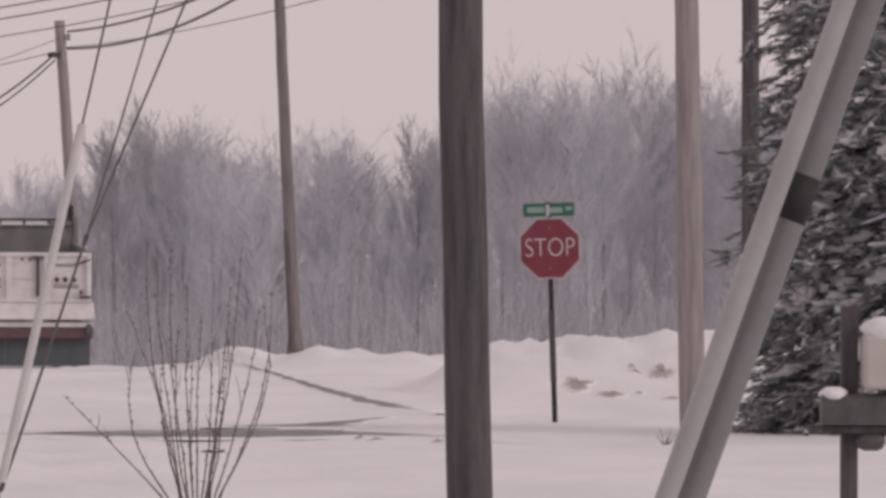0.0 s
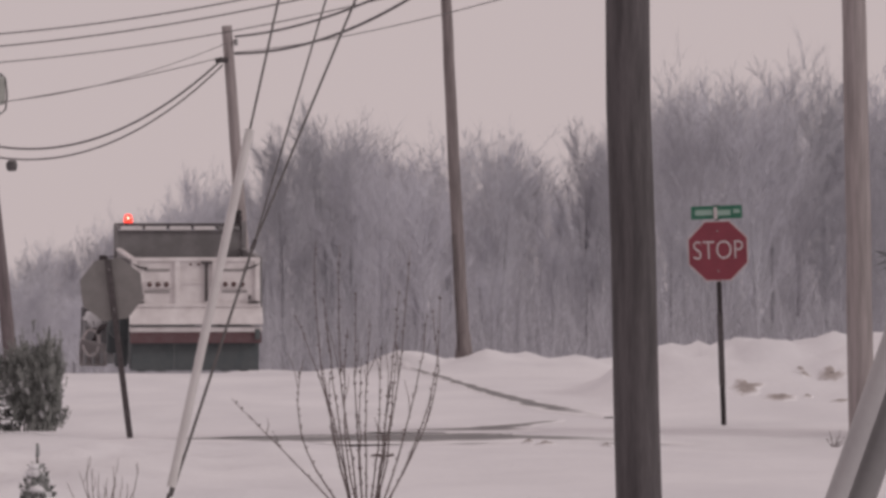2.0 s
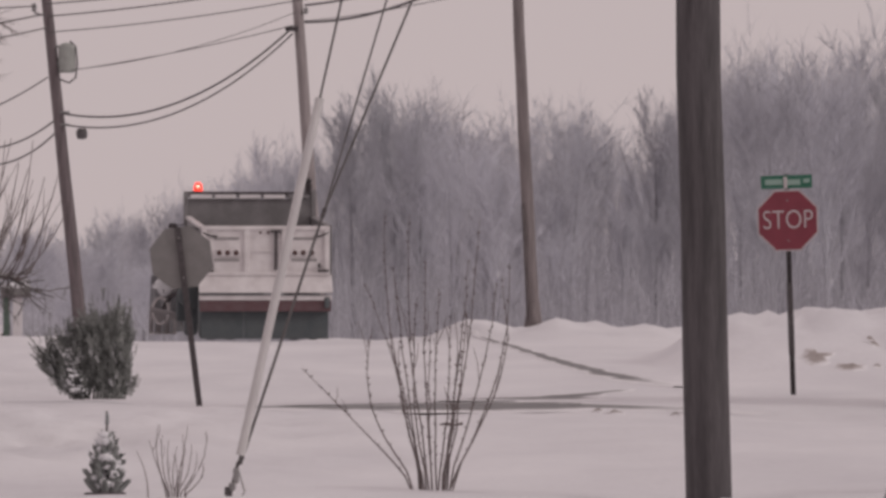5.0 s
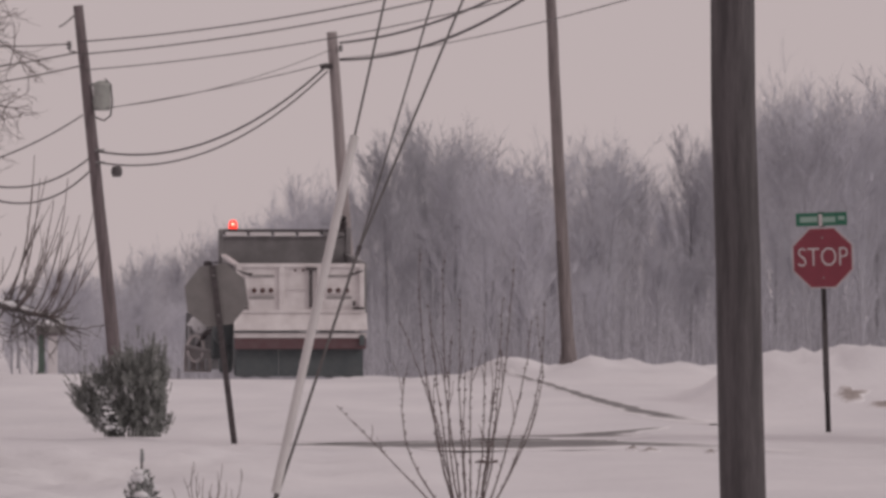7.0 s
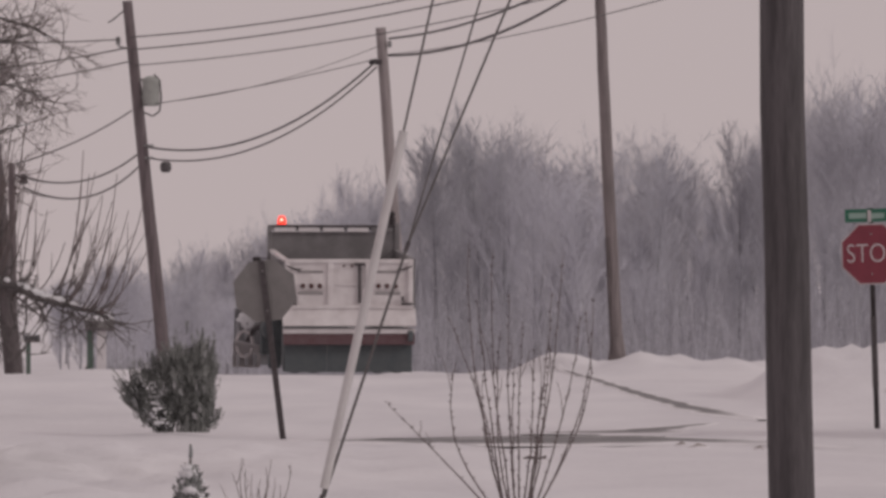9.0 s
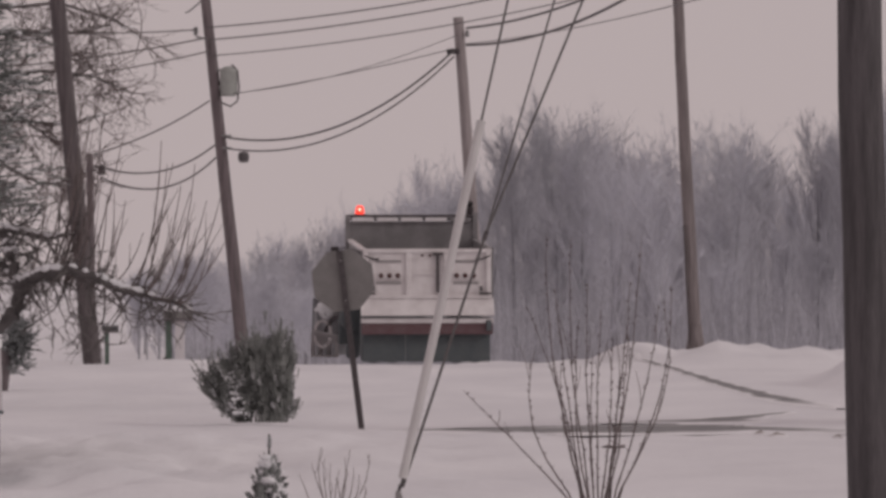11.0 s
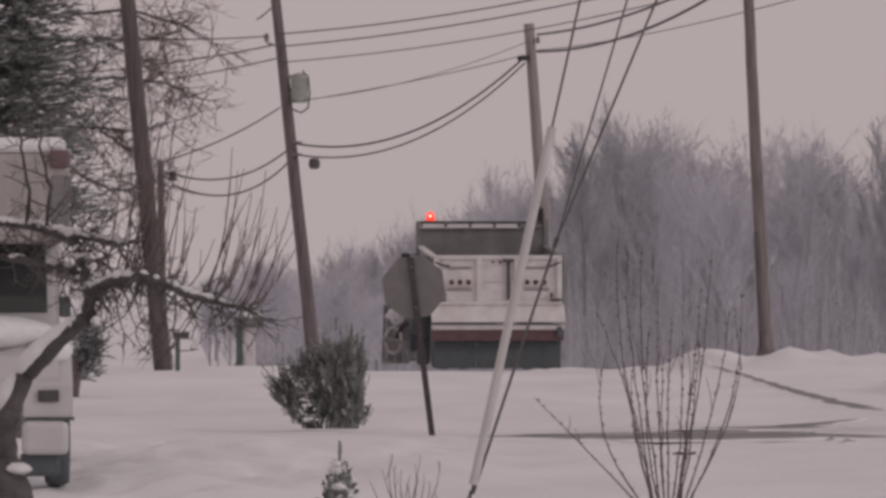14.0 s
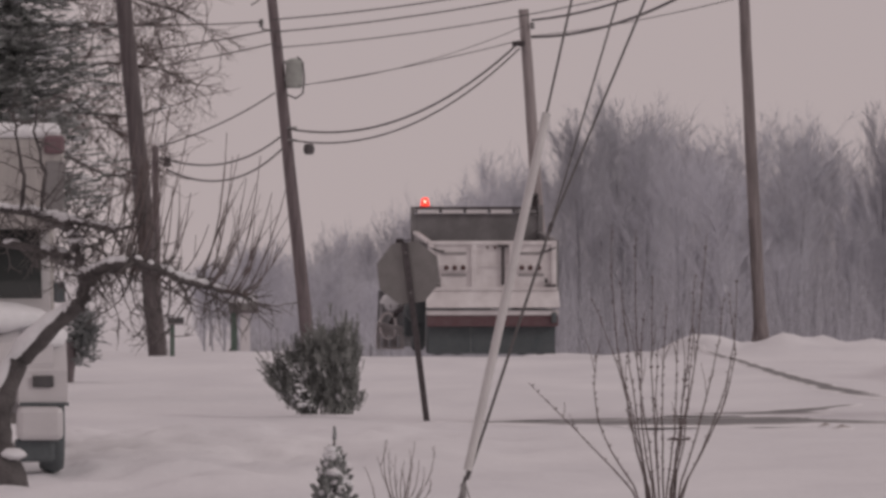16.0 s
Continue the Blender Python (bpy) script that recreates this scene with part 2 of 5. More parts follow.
        self.v += [(x, y0, z) for x, z in outline] + [(x, y1, z) for x, z in outline]
        self.f.append(tuple(o + k for k in range(n)))
        self.f.append(tuple(o + n + k for k in range(n))[::-1])
        for k in range(n):
            k2 = (k + 1) % n
            self.f.append((o + k, o + n + k, o + n + k2, o + k2))
        return self

    def slab(self, outline, x0, x1):
        """An outline in y and z pushed from x0 to x1."""
        n = len(outline)
        o = len(self.v)
        self.v += [(x0, y, z) for y, z in outline] + [(x1, y, z) for y, z in outline]
        self.f.append(tuple(o + k for k in range(n))[::-1])
        self.f.append(tuple(o + n + k for k in range(n)))
        for k in range(n):
            k2 = (k + 1) % n
            self.f.append((o + k, o + k2, o + n + k2, o + n + k))
        return self

    def mesh(self, name, mat, smooth=False):
        me = bpy.data.meshes.new(name)
        me.from_pydata(self.v, [], self.f)
        me.materials.append(mat)
        if smooth:
            me.polygons.foreach_set("use_smooth", [True] * len(me.polygons))
        me.update()
        return me


def part(name, shape, mat, parent, label="", smooth=False, kind=""):
    """One mesh as a part of a thing."""
    ob = new(name, shape.mesh(name, mat, smooth))
    ob.parent = parent
    if label:
        ob["label"] = label
    if kind:
        ob["kind"] = kind
    return ob


def thing(name, m, label, category, group=""):
    """The Empty at a thing's base."""
    ob = new(name)
    ob.matrix_world = m
    return tagged(ob, label, category, group)


def single(name, shape, mat, m, label, category, group="", kind="", smooth=False):
    ob = new(name, shape.mesh(name, mat, smooth))
    ob.matrix_world = m
    return tagged(ob, label, category, group, kind)


# ---- ground ----
def curve(x, table):
    for (a, va), (b, vb) in zip(table, table[1:]):
        if x <= b:
            k = max(0.0, (x - a) / (b - a))
            k = k * k * (3 - 2 * k)
            return va + (vb - va) * k
    return table[-1][1]


RISE = [(0, 0.30), (30, 0.30), (44, 0.19), (60, 0.10), (73, 0.0), (92, 0.0), (118, 0.10), (146, -0.38), (172, -0.95), (215, -2.0), (320, -2.6), (900, -3.0), (4000, -3.0)]


def road_x(y):
    """The middle of the ploughed road."""
    return curve(y, [(70, 3.2), (95, 0.9), (119, -1.9), (140, -5.2), (170, -11.0), (400, -55.0)])


def hump(x, y, cx, cy, rx, ry, h):
    d = ((x - cx) / rx) ** 2 + ((y - cy) / ry) ** 2
    return h * math.exp(-d)


def ground(x, y):
    z = curve(y, RISE)
    off = abs(x - road_x(y))
    away = min(1.0, max(0.0, (off - 3.0) / 1.5)) if y > 84 else (1.0 if y < 70 else max(0.0, (76 - y) / 6))
    lumps = 0.055 * noise.noise((x * 0.33, y * 0.10, 1.7)) + 0.03 * noise.noise((x * 1.1, y * 0.35, 4.2)) + 0.012 * noise.noise((x * 3.3, y * 1.3, 8.1))
    z += lumps * (0.25 + 0.75 * away) * (1.0 if y < 260 else 0.3)
    if 38 < y < 92:
        # shallow drifts and old plough ridges lying across the view
        z += 0.035 * noise.noise((x * 0.16, y * 0.55, 21.0)) * min(1.0, (y - 38) / 4, max(0.1, (68 - y) / 6), (92 - y) / 6)
    z -= hump(x, y, 1.97, 42.0, 0.8, 2.2, 0.11)
    z -= hump(x, y, -2.6, 80.0, 2.2, 5.0, 0.14)
    z -= hump(x, y, -5.0, 52.8, 1.5, 3.6, 0.15)
    z += hump(x, y, -3.75, 77.0, 0.7, 1.6, 0.07)
    if 46 < y < 72 and x < 0.5:
        # old footprints and tyre ruts in the yard
        z += min(1.0, (0.5 - x) / 2) * 0.12 * (noise.noise((x * 0.8, y * 0.28, 11.0)) + 0.6 * noise.noise((x * 2.2, y * 0.8, 12.0)))
        churn = min(1.0, max(0.0, (-1.9 - x) / 1.0)) * min(1.0, max(0.0, (y - 53) / 3)) * min(1.0, max(0.0, (70 - y) / 6))
        z += churn * (0.03 * noise.noise((x * 1.6, y * 0.5, 31.0)) + 0.055 * max(0.0, noise.noise((x * 4.2, y * 1.4, 32.0)) + 0.7 * noise.noise((x * 7.5, y * 2.6, 33.0))))
    if 70 < y < 170:
        # the banks thrown up beside the road
        if x > road_x(y):
            z += away * (0.13 + 0.17 * min(1.0, max(0.0, (x + 0.3) / 1.6))) * min(1.0, max(0.0, (y - 118) / 12)) * max(0.0, 1 - max(0.0, y - 145) / 20) * (1 + 0.9 * noise.noise((x * 0.7, 3.1, 0.4)) + 0.5 * noise.noise((x * 2.1, y * 0.2, 7.4)))
            k = min(1.0, max(0.0, (x - 3.7) / 1.3))
            k = k * k * (3 - 2 * k)
            z += k * 0.72 * math.exp(-((y - 101) / 6.0) ** 2) * (1 + 0.16 * noise.noise((x * 0.9, y * 0.3, 6.6)) + 0.22 * noise.noise((x * 2.4, y * 0.7, 1.6)) + 0.13 * noise.noise((x * 7, y * 2.2, 3.6)) + min(0.3, max(-0.05, 0.07 * (x - 5))))
        else:
            z += away * 0.05 * min(1.0, max(0.0, (y - 100) / 15)) * max(0.0, 1 - max(0.0, y - 145) / 20)
    return z


def on(x, y, lift=0.0):
    return (x, y, ground(x, y) + lift)


def spread(stops):
    out = []
    for a, b, step in stops:
        n = max(1, round((b - a) / step))
        out += [a + (b - a) * i / n for i in range(n)]
    return out + [stops[-1][1]]


gx = spread([(-3000, -600, 600), (-600, -60, 60), (-60, -14, 4), (-14, -8, 0.25), (-8, -2, 0.1), (-2, 16, 0.2), (16, 20, 0.5), (20, 60, 4), (60, 600, 60), (600, 3000, 600)])
gy = spread([(-1500, -100, 200), (-100, 10, 10), (10, 38, 2), (38, 53, 0.3), (53, 70, 0.15), (70, 108, 0.35), (108, 150, 0.5), (150, 230, 4), (230, 600, 40), (600, 4500, 650)])
sheet = Shape()
sheet.v = [(x, y, ground(x, y)) for y in gy for x in gx]
nx = len(gx)
sheet.f = [(j * nx + i, j * nx + i + 1, (j + 1) * nx + i + 1, (j + 1) * nx + i) for j in range(len(gy) - 1) for i in range(nx - 1)]
single("ground", sheet, SNOW, Matrix(), "deep snow cover with ploughed banks and faint drifts", "snow", kind="structure", smooth=True)


def covered(name, sh, mat, cover, label, category, kind="", group=""):
    ob = single(name, sh, mat, Matrix(), label, category, group, kind, True)
    ob.data.attributes.new("cover", "FLOAT", "POINT").data.foreach_set("value", cover)
    return ob


def ribbon(name, line, mat, label, seed, lift=0.02, step=0.25):
    """A ragged strip lying on the ground along (x, y, half width) stops."""
    s = Shape()
    rnd = random.Random(seed)
    pts = []
    for (xa, ya, wa), (xb, yb, wb) in zip(line, line[1:]):
        n = max(2, int(math.hypot(xb - xa, yb - ya) / step))
        pts += [(xa + (xb - xa) * i / n, ya + (yb - ya) * i / n, wa + (wb - wa) * i / n) for i in range(n)]
    pts.append(line[-1])
    cover = []
    for i, (x, y, w) in enumerate(pts):
        a, b = pts[max(0, i - 1)], pts[min(len(pts) - 1, i + 1)]
        d = Vector((b[0] - a[0], b[1] - a[1], 0)).normalized()
        side = Vector((-d.y, d.x, 0))
        w1 = 2.0 * w * (1 + 0.6 * noise.noise((x * 1.3, y * 0.6, seed)) + rnd.uniform(-0.1, 0.1))
        w2 = 2.0 * w * (1 + 0.6 * noise.noise((x * 1.3, y * 0.6, seed + 9)) + rnd.uniform(-0.1, 0.1))
        end = min(1.0, 6.0 * min(i, len(pts) - 1 - i) / len(pts))
        for k in range(9):
            p = Vector((x, y, 0)) + side * (w1 + (-w2 - w1) * k / 8)
            s.v.append((p.x, p.y, ground(p.x, p.y) + (lift if 0 < k < 8 else 0.002)))
            cover.append(end * (1 - (abs(k - 4) / 4) ** 1.4) - (0.5 if k in (0, 8) else 0.0))
    s.f = [(j * 9 + i, (j + 1) * 9 + i, (j + 1) * 9 + i + 1, j * 9 + i + 1) for j in range(len(pts) - 1) for i in range(8)]
    return covered(name, s, mat, cover, label, "road surface", "structure")


ribbon("road_edge_streak", [(-2.337, 75.0, 0.1), (-1.528, 74.2, 0.35), (-0.519, 73.7, 0.7), (0.428, 73.6, 1.15), (0.951, 74.0, 1.75), (1.351, 74.5, 1.5), (1.82, 74.9, 0.4), (1.982, 74.8, 0.05)], SLUSH, "dark wet asphalt showing through slush", 3)
ribbon("road_edge_streak", [(0.814, 76.4, 0.3), (1.366, 77.2, 0.5), (1.838, 78.5, 0.22), (2.307, 80.4, 0.10), (2.865, 82.6, 0.03)], SLUSH, "smear of dark slush beside the junction", 8)
ribbon("road_cleared_edge", [(3.556, 84.5, 0.04), (3.487, 85.0, 0.12), (3.167, 88.6, 0.15), (2.818, 93.6, 0.12), (2.226, 104.5, 0.08), (1.782, 115.0, 0.06), (1.242, 126.0, 0.04)], SLUSH, "dark line of bare asphalt beside the ploughed bank", 5)


def dirt_patch(x, y, rx, ry, seed):
    """A low ragged patch of dirty lumps pressed into a snow bank."""
    rnd = random.Random(seed)
    s = Shape()
    n, rings = 18, 5
    cover = []
    for i in range(rings + 1):
        for k in range(n):
            w = 2 * math.pi * k / n
            q = 1.5 * (i / rings) * (0.75 + 0.6 * noise.noise((math.cos(w) * 1.7 + seed, math.sin(w) * 1.7, 2.2)) + rnd.uniform(-0.1, 0.1))
            px, py = x + rx * q * math.cos(w), y + ry * q * math.sin(w)
            s.v.append((px, py, ground(px, py) + (0.04 * (1 - i / rings) + 0.015 * rnd.random() if i < rings else -0.02)))
            cover.append(1.1 * (1 - i / rings) - (0.4 if i == rings else 0))
    s.f = [(i * n + k, i * n + (k + 1) % n, (i + 1) * n + (k + 1) % n, (i + 1) * n + k) for i in range(rings) for k in range(n)]
    return covered("dirt_clod", s, DIRT, cover, "brown dirt and dead grass churned into the snowbank", "dirt", "", "dirt in the snowbank")


rd = random.Random(15)
PATCHES = [(5.995, 94.2, 0.22, 0.9), (6.377, 92.4, 0.24, 0.8), (7.376, 96.2, 0.26, 0.6), (2.242, 69.6, 0.10, 0.4), (2.862, 68.6, 0.06, 0.3), (2.088, 70.6, 0.07, 0.3)]
PATCHES += [(rd.uniform(5.883, 7.166), rd.uniform(91.2, 97.0), rd.uniform(0.06, 0.14), rd.uniform(0.15, 0.4)) for _ in range(5)]
for k_, (u_, y_, rx_, ry_) in enumerate(PATCHES):
    dirt_patch(u_, y_, rx_, ry_, k_)


# ---- utility poles ----
def utility_pole(foot, top, r0, r1, mat, label, rings=10):
    """A tapered, slightly crooked pole from foot to top."""
    foot, top = Vector(foot), Vector(top)
    ob = thing("utility_pole", Matrix.Translation(foot), label, "utility pole", "utility poles")
    rnd = random.Random(int(foot.y * 10))
    pts, rad = [], []
    for i in range(rings + 1):
        k = i / rings
        w = Vector((rnd.uniform(-1, 1), rnd.uniform(-1, 1), 0)) * 0.008
        pts.append((top - foot) * k + (w if 0 < i < rings else Vector()))
        rad.append(r0 + (r1 - r0) * k)
    pts.insert(0, Vector((0, 0, -0.4)))
    rad.insert(0, r0)
    part("shaft", Shape().tube(pts, rad, 18), mat, ob, smooth=True)
    return ob


def pole_ring(ob, h, r, x=0.0, mat=STEEL):
    part("bracket_band", Shape().lathe([(r, 0), (r + 0.012, 0.004), (r + 0.012, 0.05), (r, 0.054)], 16, (x, 0, h)), mat, ob)


POLE_A = Vector(on(1.971, 42.0))
TOP_A = POLE_A + Vector((-0.30, 0, 13.4))
pole_a = utility_pole(POLE_A, TOP_A, 0.152, 0.125, POLE_DARK, "thick dark creosoted utility pole standing in snow", 14)
heap = Shape().blob((0, 0, 0), 0.34, 0.34, 0.085, random.Random(4), 0.18, 18, 8)
single("snow_collar", heap, SNOW_CAP, Matrix.Translation(POLE_A), "low snow heaped round the foot of the pole", "snow", smooth=True)

P1 = Vector(on(-7.606, 150.0))
T1 = Vector((-8.53, 150, 8.402))
pole_1 = utility_pole(P1, T1, 0.165, 0.115, POLE_BROWN, "brown leaning utility pole with a transformer can", 12)
P2 = Vector(on(-2.033, 150.0))
T2 = Vector((-2.601, 150, 7.782))
pole_2 = utility_pole(P2, T2, 0.15, 0.12, POLE_PALE, "grey leaning utility pole with cables at its head", 12)
P3 = Vector(on(2.736, 140.0))
T3 = Vector((2.268, 140, 9.687))
pole_3 = utility_pole(P3, T3, 0.145, 0.11, POLE_BEND, "tall thin brown-grey utility pole at the road bend", 12)
P4 = Vector(on(5.637, 69.0))
T4 = Vector((5.467, 69, 9.149))
pole_4 = utility_pole(P4, T4, 0.145, 0.115, POLE_PALE, "pale weathered utility pole beside the spruce", 12)
P5 = Vector(on(10.165, 112.0))
T5 = Vector((10.106, 112, 10.279))
pole_5 = utility_pole(P5, T5, 0.17, 0.14, POLE_DARK, "dark utility pole behind a snowy spruce", 10)
P0 = Vector(on(-8.713, 117.0))
T0 = Vector((-9.414, 117, 7.465))
pole_0 = utility_pole(P0, T0, 0.17, 0.14, POLE_MID, "dark leaning utility pole behind bare branches", 10)
P6 = Vector(on(-9.011, 121.0))
T6 = Vector((-9.054, 121, 4.058))
pole_6 = utility_pole(P6, T6, 0.075, 0.065, POLE_BROWN, "short slim service pole beside a taller one", 8)

# fittings on the poles: transformer, insulators, brackets
part("transformer_can", Shape().lathe([(0.15, 0), (0.19, 0.03), (0.2, 0.1), (0.2, 0.56), (0.21, 0.58), (0.21, 0.62), (0.12, 0.68), (0.05, 0.7)], 18, (0.27 + -8.239 - P1.x, -0.05, 5.946 - P1.z)), CAN_GREY, pole_1, "grey-green transformer can", True)
for v_ in (6.554, 6.157):
    part("transformer_bracket", Shape().box(-8.239 - P1.x + 0.12, -0.05, v_ - P1.z, 0.3, 0.08, 0.07, 0.01), STEEL, pole_1)
part("transformer_lead", Shape().tube([(-7.896 - P1.x, -0.1, 6.686 - P1.z), (-7.764 - P1.x, -0.1, 6.554 - P1.z), (-7.724 - P1.x, -0.1, 6.157 - P1.z), (-7.764 - P1.x, -0.1, 5.827 - P1.z), (-7.923 - P1.x, -0.05, 5.708 - P1.z), (-8.173 - P1.x, 0, 5.814 - P1.z)], 0.022, 6), WIRE, pole_1)
part("insulator", Shape().lathe([(0.03, 0), (0.06, 0.03), (0.04, 0.06), (0.07, 0.1), (0.04, 0.13), (0.06, 0.17), (0.02, 0.2)], 10, (-8.741 - P1.x, 0, 7.372 - P1.z)), STEEL, pole_1)
part("insulator_arm", Shape().tube([(-8.477 - P1.x, 0, 7.28 - P1.z), (-8.741 - P1.x, 0, 7.346 - P1.z)], 0.025, 6), STEEL, pole_1)
part("top_bracket", Shape().tube([(-8.53 - P1.x, 0, 8.244 - P1.z), (-8.873 - P1.x, 0, 7.953 - P1.z), (-8.979 - P1.x, 0, 7.9 - P1.z)], 0.022, 6), STEEL, pole_1)
part("splice_case", Shape().lathe([(0.04, -0.13), (0.12, -0.1), (0.13, 0), (0.12, 0.1), (0.04, 0.13)], 12, (-7.619 - P1.x, -0.1, 4.52 - P1.z), "x"), WIRE, pole_1, "black cable splice case", True)
for h, r in ((4.995 - P1.z, 0.14), (4.705 - P1.z, 0.142)):
    pole_ring(pole_1, h, r, -0.45)
part("cable_clamp", Shape().box(-2.72 - P2.x, -0.1, 6.976 - P2.z, 0.3, 0.12, 0.12, 0.03), STEEL_DARK, pole_2)
part("insulator", Shape().lathe([(0.03, 0), (0.06, 0.04), (0.04, 0.08), (0.06, 0.12), (0.02, 0.16)], 10, (-2.39 - P2.x, -0.1, 7.319 - P2.z)), STEEL, pole_2)
part("insulator", Shape().lathe([(0.05, 0), (0.1, 0.05), (0.06, 0.1), (0.1, 0.15), (0.03, 0.2)], 10, (-8.83 - P6.x, -0.1, 3.664 - P6.z)), STEEL_DARK, pole_6)
part("base_flare", Shape().tube([(0, 0, 0.0), (0, 0, 0.25), (-0.01, 0, 0.55)], [0.215, 0.175, 0.147], 14), POLE_BEND, pole_3, smooth=True)

riser = [(T3 - P3) * k + Vector((-0.10, -0.11, 0.02)) for k in (0.0, 0.1, 0.2, 0.28)]
part("riser_pipe", Shape().tube(riser, 0.042, 10), RISER, pole_3, "dark brown cable riser pipe", True)


# ---- overhead wires ----
def wire(name, a, b, sag, r, mat, label, n=26):
    a, b = Vector(a), Vector(b)
    pts = [a.lerp(b, i / n) - Vector((0, 0, sag * 4 * (i / n) * (1 - i / n))) for i in range(n + 1)]
    return single(name, Shape().tube(pts, r, 6), mat, Matrix(), label, "cable", "overhead cables")


wire("telephone_cable", (-8.07, 149.8, 4.991), (-2.703, 149.8, 6.996), 0.75, 0.027, WIRE, "thick black sagging telephone cable")
wire("telephone_cable", (-8.017, 149.8, 4.727), (-2.69, 149.8, 6.864), 0.76, 0.022, WIRE, "thick black sagging telephone cable")
wire("telephone_cable", (-2.4, 149.8, 7.127), (2.314, 139.8, 8.47), 0.42, 0.032, WIRE, "thick black cable rising to the next pole")
wire("telephone_cable", (-2.4, 149.8, 7.523), (2.314, 139.8, 8.765), 0.30, 0.028, WIRE, "thick black cable rising to the next pole")
wire("power_line", (-8.466, 149.8, 7.549), (2.289, 139.8, 8.999), 0.28, 0.018, WIRE_THIN, "thin grey power line above the road")
wire("power_line", (-8.413, 149.8, 7.259), (2.289, 139.8, 8.716), 0.25, 0.018, WIRE_THIN, "thin grey power line above the road")
wire("power_line", (-8.36, 149.8, 6.89), (2.289, 139.8, 8.298), 0.25, 0.014, WIRE_THIN, "thin grey power line above the road")
wire("power_line", (-8.228, 149.8, 5.941), (-2.69, 149.8, 7.048), 0.08, 0.012, WIRE_THIN, "thin grey power line between two poles")
wire("power_line", (-7.754, 149.8, 6.02), (-2.611, 149.8, 7.365), 0.2, 0.009, WIRE_THIN, "thin grey power line between two poles")
wire("power_line", (-2.426, 149.8, 7.154), (5.58, 69.2, 6.064), 0.3, 0.010, WIRE_THIN, "thin grey power line above the road")
wire("power_line", (-8.703, 149.8, 7.497), (-16.07, 140, 7.592), 0.25, 0.018, WIRE_THIN, "thin grey power line above the road")
wire("power_line", (-8.466, 149.8, 7.312), (-16.07, 140, 6.237), 0.25, 0.02, WIRE_THIN, "thin grey power line above the road")
wire("power_line", (-8.413, 149.8, 6.996), (-16.07, 140, 5.744), 0.25, 0.018, WIRE_THIN, "thin grey power line above the road")
wire("service_cable", (-8.413, 149.8, 5.835), (-9.032, 121, 4.037), 0.12, 0.018, WIRE, "black service cable sagging to a short pole")
wire("service_cable", (-8.281, 149.8, 4.807), (-8.968, 121, 3.845), 0.36, 0.022, WIRE, "black service cable sagging to a short pole")
wire("service_cable", (-8.255, 149.8, 4.516), (-8.841, 121, 3.611), 0.44, 0.022, WIRE, "black service cable sagging to a short pole")

# ---- guy wires and their plastic guards ----
ANCHOR = Vector((-1.133, 41.0, ground(-1.133, 41.0)))


def guy_wire(a, b, r, label):
    return single("guy_wire", Shape().tube([a, Vector(a).lerp(Vector(b), 0.5), b], r, 6), WIRE_THIN, Matrix(), label, "guy wire", "guy wires on the pole")


anchor = thing("guy_anchor", Matrix.Translation(ANCHOR), "rusty guy anchor with clamps in the snow", "anchor")
part("rod", Shape().tube([(-0.02, 0, -0.2), (0.0, 0, 0.02), (0.05, 0, 0.22)], 0.012, 8), STEEL_DARK, anchor)
part("clamp", Shape().box(0.035, 0, 0.13, 0.038, 0.04, 0.1, 0.01), STEEL, anchor)
part("clamp", Shape().box(-0.02, -0.02, 0.03, 0.035, 0.035, 0.06, 0.01), STEEL_DARK, anchor)
part("clamp", Shape().box(0.01, -0.01, 0.06, 0.045, 0.04, 0.05, 0.01), STEEL, anchor)
part("loose_wire_end", Shape().tube([(0.04, 0, 0.2), (0.07, -0.01, 0.1), (0.09, -0.01, 0.03), (0.075, -0.02, 0.0)], 0.006, 6), STEEL, anchor)


def along(z):
    """A point on the leaning pole's axis at that height above its foot."""
    return POLE_A + (TOP_A - POLE_A) * (z / (TOP_A.z - POLE_A.z))


grip = ANCHOR + Vector((0.05, 0, 0.2))
guy_wire(grip, along(12.9), 0.008, "dark guy wire rising from the snow")
# two more guys meet at a small plate and go down to the anchor as one doubled strand
JOIN = Vector((-0.543, 41.2, 2.04))
guy_wire(JOIN, along(9.75), 0.0065, "thin guy wire rising to the dark pole")
guy_wire(JOIN, along(7.6), 0.008, "dark guy wire rising to the dark pole")
guy_wire(grip + Vector((0.012, 0.02, 0)), JOIN, 0.0095, "dark doubled guy strand rising from the snow")
single("guy_plate", Shape().box(0, 0, 0, 0.03, 0.02, 0.07, 0.006), STEEL_DARK, Matrix.Translation(JOIN) @ pose(0, 0, 0, 0, 19, 0), "small dark steel plate joining two guy wires", "guy plate")


